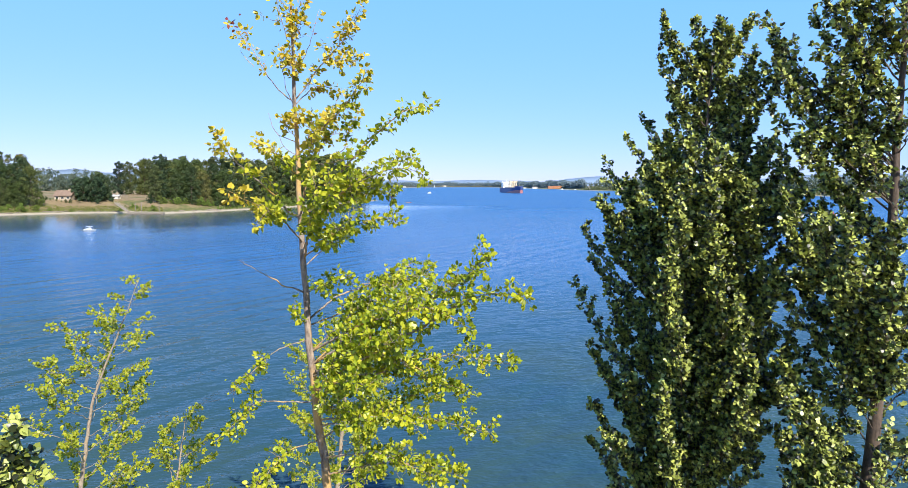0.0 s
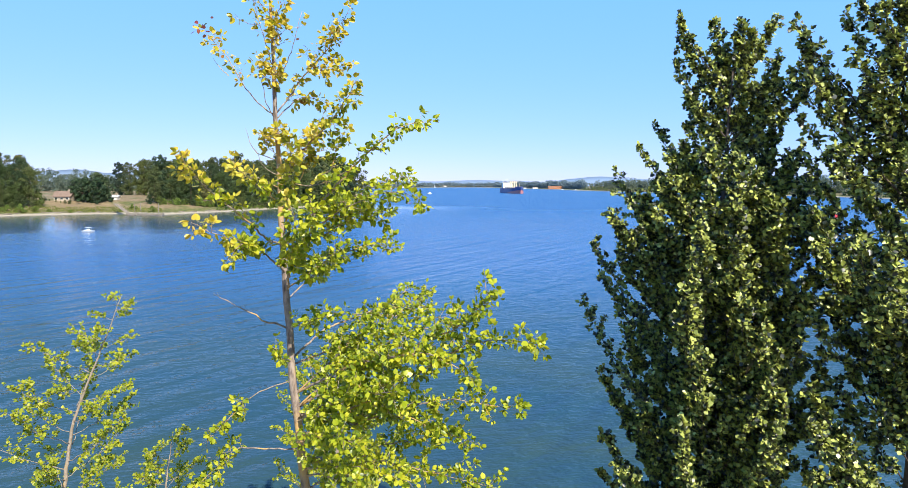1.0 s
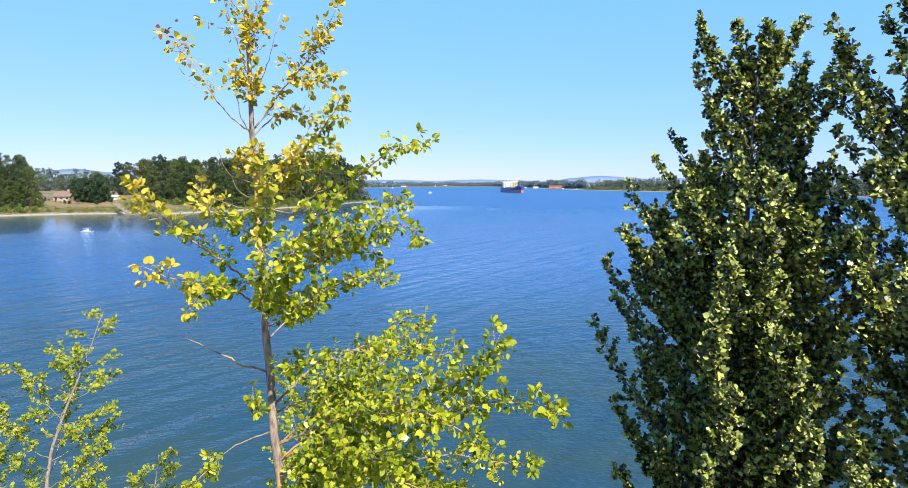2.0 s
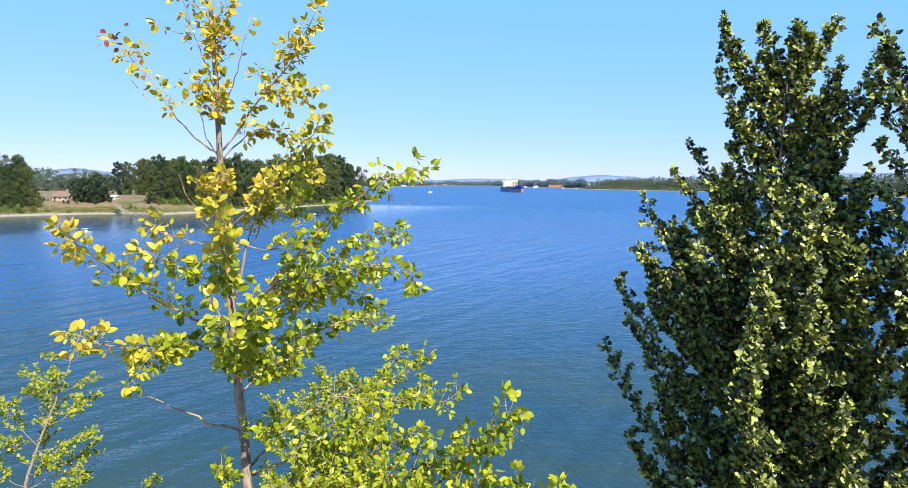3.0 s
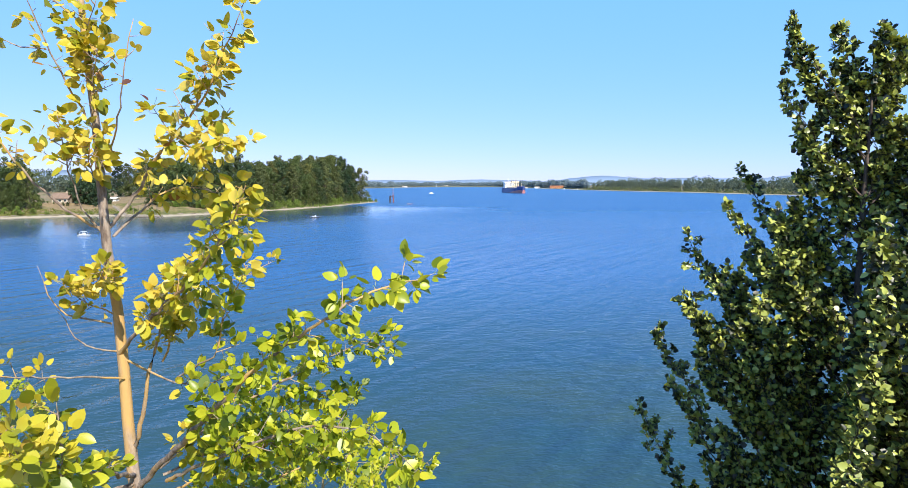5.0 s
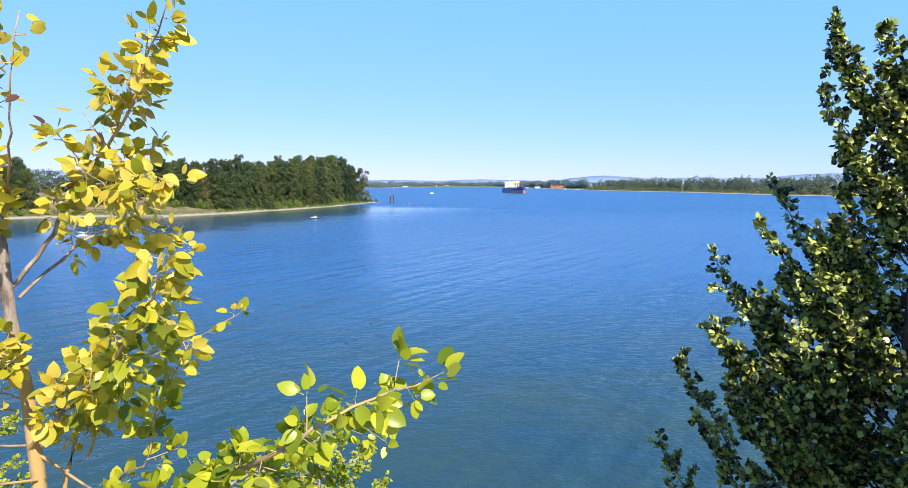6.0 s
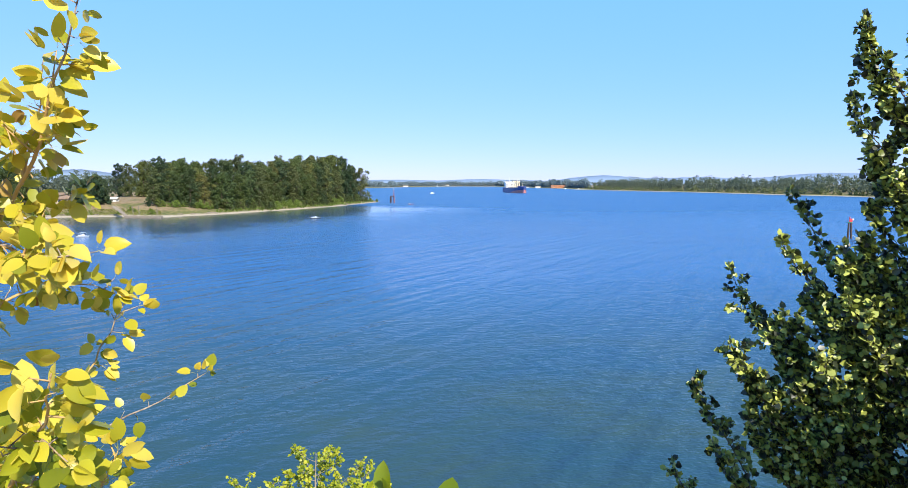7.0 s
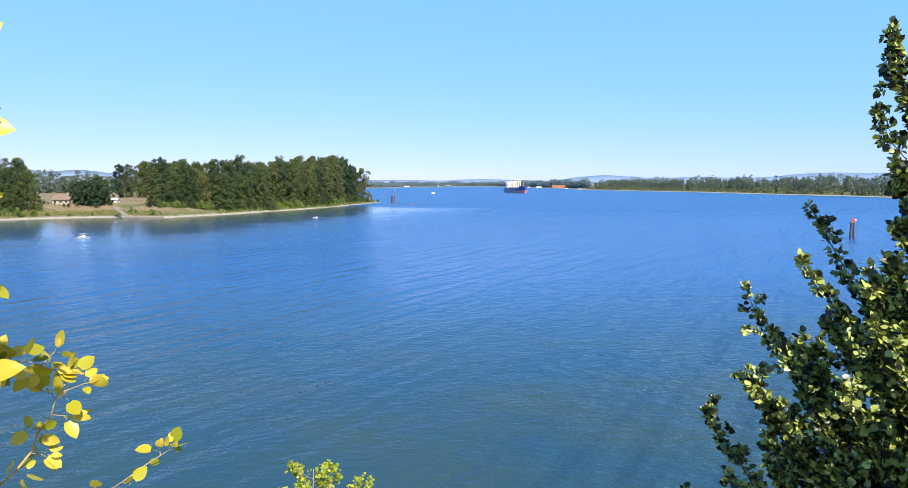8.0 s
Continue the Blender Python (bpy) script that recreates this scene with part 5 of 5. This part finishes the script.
def cargo_ship(x, y, turn):
    t = thing("cargo_ship", (x, y, 0), turn, label="bulk carrier with navy hull, red lower bow and cream cranes", category="ship")
    L, B = 165.0, 27.0
    part("hull", lofted(hull_rows(L, B, -2.0, 12.5, 3.2, rake=7.0)), NAVY, t, "navy blue steel hull")
    part("boot_top", lofted(hull_rows(L, B, -2.0, lambda k: max(0.15, 8.4 - 17 * k), 0.0, ends=(0.0, 0.48), proud=0.12, rake=4.0)), RUST_RED, t, "red anti-fouling paint on the raised bow")
    part("deck", lofted(hull_rows(L - 6, B - 1.2, 12.4, 12.75, 3.0)), DECK, t)
    part("forecastle", lofted([[(-3, 1, 15.6), (-3, 1, 17.0), (3, 1, 17.0), (3, 1, 15.6)], [(-9, 14, 13), (-9, 14, 17.0), (9, 14, 17.0), (9, 14, 13)]]), NAVY, t)
    for i in range(5):
        part("hatch_cover", boxed(-8.5, 8.5, 22 + i * 21, 38 + i * 21, 12.7, 15.2, 0.3), CREAM, t)
    for i in range(4):
        c = rodded((0, 40.5 + i * 21, 12.7), (0, 40.5 + i * 21, 31.0), 1.5, 1.2, 10)
        box(c, -1.9, 1.9, 38.8 + i * 21, 42.2 + i * 21, 25.5, 29.5, 0.3)
        crane = part("deck_crane", c, CREAM, t, "cream-painted deck crane")
        s = -1 if i % 2 else 1
        part("jib", rod(rodded((s * 1.2, 40.5 + i * 21, 26.5), (s * 4.5, 26 + i * 21, 33.5), 0.55, 0.3, 6), (0, 40.5 + i * 21, 30.6), (s * 4.5, 26 + i * 21, 33.5), 0.12, None, 5), CREAM, crane)
    house = part("accommodation_block", boxed(-10.6, 10.6, 137, 154, 12.7, 26.0, 0.3), WHITE, t, "white accommodation block")
    box_rows = boxed(-12.6, 12.6, 138.5, 148, 26.0, 29.4, 0.2)
    part("bridge", box_rows, WHITE, t)
    part("bridge_window", boxed(-12.0, 12.0, 138.42, 138.5, 27.2, 28.6), GLASS, t)
    for level in range(4):
        for i in range(7):
            part("cabin_window", boxed(-9.8 + i * 2.95, -8.4 + i * 2.95, 136.9, 137.0, 14.6 + level * 3.0, 15.8 + level * 3.0), GLASS, house)
    part("funnel", boxed(-3.2, 3.2, 155, 161, 12.7, 31.5, 0.8), NAVY, t)
    part("mast", rod(rodded((0, 144, 29.4), (0, 144, 39.5), 0.5, 0.2, 6), (-3.5, 144, 36), (3.5, 144, 36), 0.2, None, 5), WHITE, t)
    part("foremast", rodded((0, 8, 17), (0, 8, 26), 0.45, 0.2, 6), CREAM, t)
    t.scale = (0.86, 0.92, 0.74)
    return t


cargo_ship(119.0, 1132.0, 5.6)


def motorboat(name, x, y, turn, length, hull_mat, label, canopy=True, cabin=False, console=True):
    t = thing(name, (x, y, 0), turn, label=label, category="boat")
    b = length * 0.36
    part("hull", lofted(hull_rows(length, b, -0.25, 0.50 * length / 5, 0.25 * length / 5, 0.35, rake=0.5)), hull_mat, t)
    part("gunwale", lofted(hull_rows(length, b + 0.1, 0.48 * length / 5, 0.56 * length / 5, 0.25 * length / 5, 0.35, rake=0.5)), WHITE, t)
    s = length / 5
    if console:
        part("console", boxed(-0.45 * s, 0.45 * s, 2.0 * s, 2.7 * s, 0.5 * s, 1.35 * s, 0.06), WHITE, t)
        part("windshield", boxed(-0.5 * s, 0.5 * s, 1.92 * s, 1.98 * s, 1.3 * s, 1.7 * s), GLASS, t)
    part("outboard_motor", boxed(-0.22 * s, 0.22 * s, 4.95 * s, 5.4 * s, 0.1 * s, 1.15 * s, 0.08), BLACK, t)
    part("seat", boxed(-0.6 * s, 0.6 * s, 3.3 * s, 3.8 * s, 0.5 * s, 0.95 * s, 0.05), WHITE, t)
    if canopy:
        part("canopy", boxed(-0.95 * s, 0.95 * s, 1.7 * s, 3.6 * s, 1.72 * s, 1.84 * s, 0.05), WHITE, t, "white canvas canopy")
        for px in (-0.85, 0.85):
            for py in (1.6, 3.8):
                part("canopy_post", rodded((px * s, py * s, 0.6 * s), (px * s, py * s, 1.74 * s), 0.03 * s, None, 6), WHITE, t)
    if cabin:
        part("cabin", boxed(-0.75 * s, 0.75 * s, 1.2 * s, 3.4 * s, 0.6 * s, 1.75 * s, 0.12), WHITE, t)
    return t


motorboat("fishing_boat", -124.6, 216.5, 84, 4.1, STEEL, "small grey open fishing boat with a white canopy, adrift")
motorboat("fishing_boat", -70.6, 328.5, 100, 4.8, BLACK, "small dark-hulled motorboat with a white console", False)
motorboat("rowing_skiff", -37.5, 545.0, 95, 4.4, PILE_RED, "small dark red skiff on open water", False, console=False)
motorboat("cabin_cruiser", -40.0, 1120.0, 95, 7.6, WHITE, "white cabin cruiser under way", False, True)
motorboat("fishing_boat", -110.0, 490.0, 60, 6.5, WHITE, "white boat drawn up on the beach", False, True)
motorboat("fishing_boat", -100.5, 512.0, 75, 5.5, WHITE, "small white boat on the beach", False)
motorboat("cabin_cruiser", 338.0, 1935.0, 80, 9.0, WHITE, "white motorboat near the far shore", False, True)
motorboat("cabin_cruiser", 352.0, 1800.0, 100, 8.0, WHITE, "white motorboat near the far shore", False, True)


def sailing_boat(x, y):
    t = thing("sailing_boat", (x, y, 0), 60, label="white sailing boat far up the river", category="boat")
    part("hull", lofted(hull_rows(13, 4.0, -0.3, 1.3, 0.6, 0.4, rake=1.0)), WHITE, t)
    part("mast", rodded((0, 5.5, 1.2), (0, 5.5, 18.0), 0.14, 0.08, 8), WHITE, t)
    bm = bmesh.new()
    for dx in (-0.05, 0.05):
        bm.faces.new([bm.verts.new(p) for p in ((dx, 5.7, 2.4), (dx * 2, 8.5, 2.6), (dx * 3, 11.8, 2.8), (dx * 3, 9.0, 9.0), (dx, 5.7, 17.5))])
    part("mainsail", bm, WHITE, t)
    return t


sailing_boat(-97.0, 3330.0)


def pile_dolphin(x, y):
    """A cluster of piles with a beacon tower, off the island's point."""
    t = thing("pile_dolphin", (x, y, 0), 0, label="tarred piles with a slim red beacon tower in the water", category="beacon")
    for i, (px, py, h) in enumerate(((-2.0, 0, 6.4), (-1.3, 0.5, 6.8), (-1.7, -0.5, 6.1), (1.4, 0.0, 6.6), (0.9, 0.6, 6.9))):
        part("pile", rodded((px * 1.15, py * 1.3, -3.0), (px, py, h), 0.34, 0.28, 9), PILE if i < 3 else PILE_RED, t)
    part("cap_beam", boxed(-2.3, 1.7, -0.35, 0.35, 5.4, 5.9, 0.05), PILE, t)
    for px, py in ((0.7, -0.4), (1.5, -0.4), (0.7, 0.4), (1.5, 0.4)):
        part("tower_leg", rodded((px, py, 5.8), (1.1 + (px - 1.1) * 0.3, py * 0.3, 12.4), 0.09, 0.06, 6), PILE_RED, t)
    for z in (7.4, 9.0, 10.6):
        part("tower_brace", rodded((0.75, -0.25, z), (1.45, 0.25, z + 0.9), 0.05, None, 5), PILE_RED, t)
    part("beacon_lamp", rodded((1.1, 0, 12.4), (1.1, 0, 13.6), 0.28, 0.16, 8), WHITE, t)
    return t


pile_dolphin(-59.8, 590.0)


def channel_marker(x, y):
    t = thing("channel_marker", (x, y, 0), 0, label="dark pile channel marker with a red and white top", category="beacon")
    for px, py in ((-0.35, -0.25), (0.38, -0.2), (0.0, 0.35)):
        part("pile", rodded((px * 1.8, py * 1.8, -3.0), (px, py, 5.2), 0.33, 0.27, 8), PILE, t)
    part("platform", boxed(-0.75, 0.75, -0.6, 0.6, 5.1, 5.3, 0.03), GREEN, t)
    part("day_board", boxed(-0.55, 0.45, -0.72, -0.64, 5.3, 6.4, 0.02), RED, t, "red daymark board")
    part("day_board", boxed(0.45, 0.95, -0.70, -0.63, 5.9, 6.4, 0.02), WHITE, t, "white board")
    part("beacon_lamp", rodded((0, 0, 5.3), (0, 0, 7.0), 0.2, 0.12, 8), RED, t)
    return t


channel_marker(125.6, 207.0)


def jetty():
    """Gangway from the bank to a long float with mooring piles."""
    t = thing("floating_jetty", (-167, 336.5, 0), 0, label="weathered wooden gangway and float at the island's shore", category="jetty")
    turn = Matrix.Rotation(radians(-4), 4, "Z")
    for i in range(10):
        bm = boxed(-9.0 + i * 2.02, -7.05 + i * 2.02, -1.3, 1.3, 0.15, 0.95, 0.05)
        bmesh.ops.transform(bm, matrix=turn, verts=bm.verts)
        part("float_deck", bm, WOOD, t)
    for px in (-5.2, -2.0, 7.6):
        part("mooring_pile", rodded((px, 1.6, -3), (px, 1.6, 6.3), 0.2, 0.17, 8), WOOD, t)
    a, b = Vector((-8.0, 0.6, 0.7)), Vector((-22.5, 14.5, 5.6))
    side = (b - a).cross(Vector((0, 0, 1))).normalized()
    bm = bmesh.new()
    for s in (-0.8, 0.8):
        rod(bm, a + side * s, b + side * s, 0.22, None, 6)
        rod(bm, a + side * s + Vector((0, 0, 1)), b + side * s + Vector((0, 0, 1)), 0.07, None, 6)
        for i in range(8):
            p = a + (b - a) * (i / 7) + side * s
            rod(bm, p, p + Vector((0, 0, 1)), 0.05, None, 5)
    part("gangway_frame", bm, SIDING, t, "pale railed gangway")
    for i in range(24):
        p = a + (b - a) * ((i + 0.5) / 24)
        bm = boxed(-0.9, 0.9, -0.36, 0.36, 0.1, 0.2)
        m = Matrix.Translation(p) @ Matrix((side, (b - a).normalized(), side.cross((b - a).normalized()))).transposed().to_4x4()
        bmesh.ops.transform(bm, matrix=m, verts=bm.verts)
        part("plank", bm, WOOD, t)
    return t


jetty()


def gabled_house(x, y, turn, w, d, h, roof_h, wall_mat, roof_mat, label, name="house", openings=3):
    z = float(ground_height([(x, y)])[0]) - 0.3
    t = thing(name, (x, y, z), turn, label=label, category="house")
    part("wall", boxed(-w / 2, w / 2, -d / 2, d / 2, 0, h), wall_mat, t)
    bm = bmesh.new()
    o, e = 0.7, 0.25
    prof = [(-d / 2 - o, h - 0.2), (0, h + roof_h), (d / 2 + o, h - 0.2), (d / 2 + o, h - 0.2 + e), (0, h + roof_h + e), (-d / 2 - o, h - 0.2 + e)]
    ends = [[bm.verts.new((s * (w / 2 + o), py, pz)) for py, pz in prof] for s in (-1, 1)]
    for i in range(6):
        j = (i + 1) % 6
        bm.faces.new((ends[0][i], ends[0][j], ends[1][j], ends[1][i]))
    for s in ends:
        bm.faces.new((s[0], s[1], s[4], s[5]))
        bm.faces.new((s[1], s[2], s[3], s[4]))
    bmesh.ops.recalc_face_normals(bm, faces=bm.faces)
    roof = part("roof", bm, roof_mat, t)
    part("chimney", boxed(w * 0.2, w * 0.2 + 0.9, -0.45, 0.45, h + roof_h * 0.6, h + roof_h + 1.1, 0.04), SIDING, roof)
    for s in (-1, 1):
        part("gable", lofted([[(s * (w / 2 - 0.2), -d / 2, h), (s * (w / 2 - 0.2), 0, h + roof_h - 0.1), (s * (w / 2 - 0.2), d / 2, h)], [(s * w / 2, -d / 2, h), (s * w / 2, 0, h + roof_h - 0.1), (s * w / 2, d / 2, h)]]), wall_mat, t)
    for i in range(openings):
        cx = -w / 2 + (i + 0.5) * w / openings
        win = part("window", boxed(cx - 0.8, cx + 0.8, -d / 2 - 0.06, -d / 2 + 0.02, h * 0.35, h * 0.8), WHITE, t)
        part("pane", boxed(cx - 0.68, cx + 0.68, -d / 2 - 0.075, -d / 2 - 0.06, h * 0.38, h * 0.77), GLASS, win)
    return t


gabled_house(-233.5, 377.0, 8, 9.0, 9.0, 2.9, 3.0, SIDING, ROOF, "low tan house with a brown shingle roof")
gabled_house(-217.5, 402.0, 4, 5.2, 4.0, 2.1, 0.6, WHITE, WHITE, "small white shed above the dry field", "shed", 1)
gabled_house(352.0, 2150.0, 3, 62.0, 14.0, 6.5, 2.4, RUSTY, RUSTY, "long rust-red shed on the far shore", "warehouse", 9)
for x, y, w in ((300.0, 2330.0, 18.0), (270.0, 2420.0, 14.0), (262.0, 2650.0, 20.0), (-250.0, 3080.0, 26.0), (-60.0, 3620.0, 30.0)):
    gabled_house(x, y, 5, w, 10.0, 4.5, 2.2, WHITE, SIDING, "small pale building on the far shore", "waterside_building", 2)

log_rng = np.random.default_rng(77)
for i in range(34):
    k = log_rng.uniform(0.30, 0.98)
    p = along(ISLAND_SHORE, k) + np.array((-0.6, 0.75)) * log_rng.uniform(4.0, 8.0)
    if shore_distance(np.array([p]), ISLAND)[0] < 3:
        continue
    z = float(ground_height([p])[0])
    ang, ln = log_rng.uniform(-0.5, 0.6), log_rng.uniform(2.5, 8.0)
    d = Vector((math.cos(ang), math.sin(ang), 0)) * ln / 2
    lg = tagged(part("driftwood_log", rod(rodded(-d, d, 0.30, 0.20, 8), (0, 0, 0), (d.x * 0.4 + 0.2, d.y * 0.4 + 0.5, 0.45), 0.09, 0.05, 5), WOOD), "bleached driftwood log on the beach", "log", "driftwood on the beach")
    lg.location = (p[0], p[1], z + 0.2)
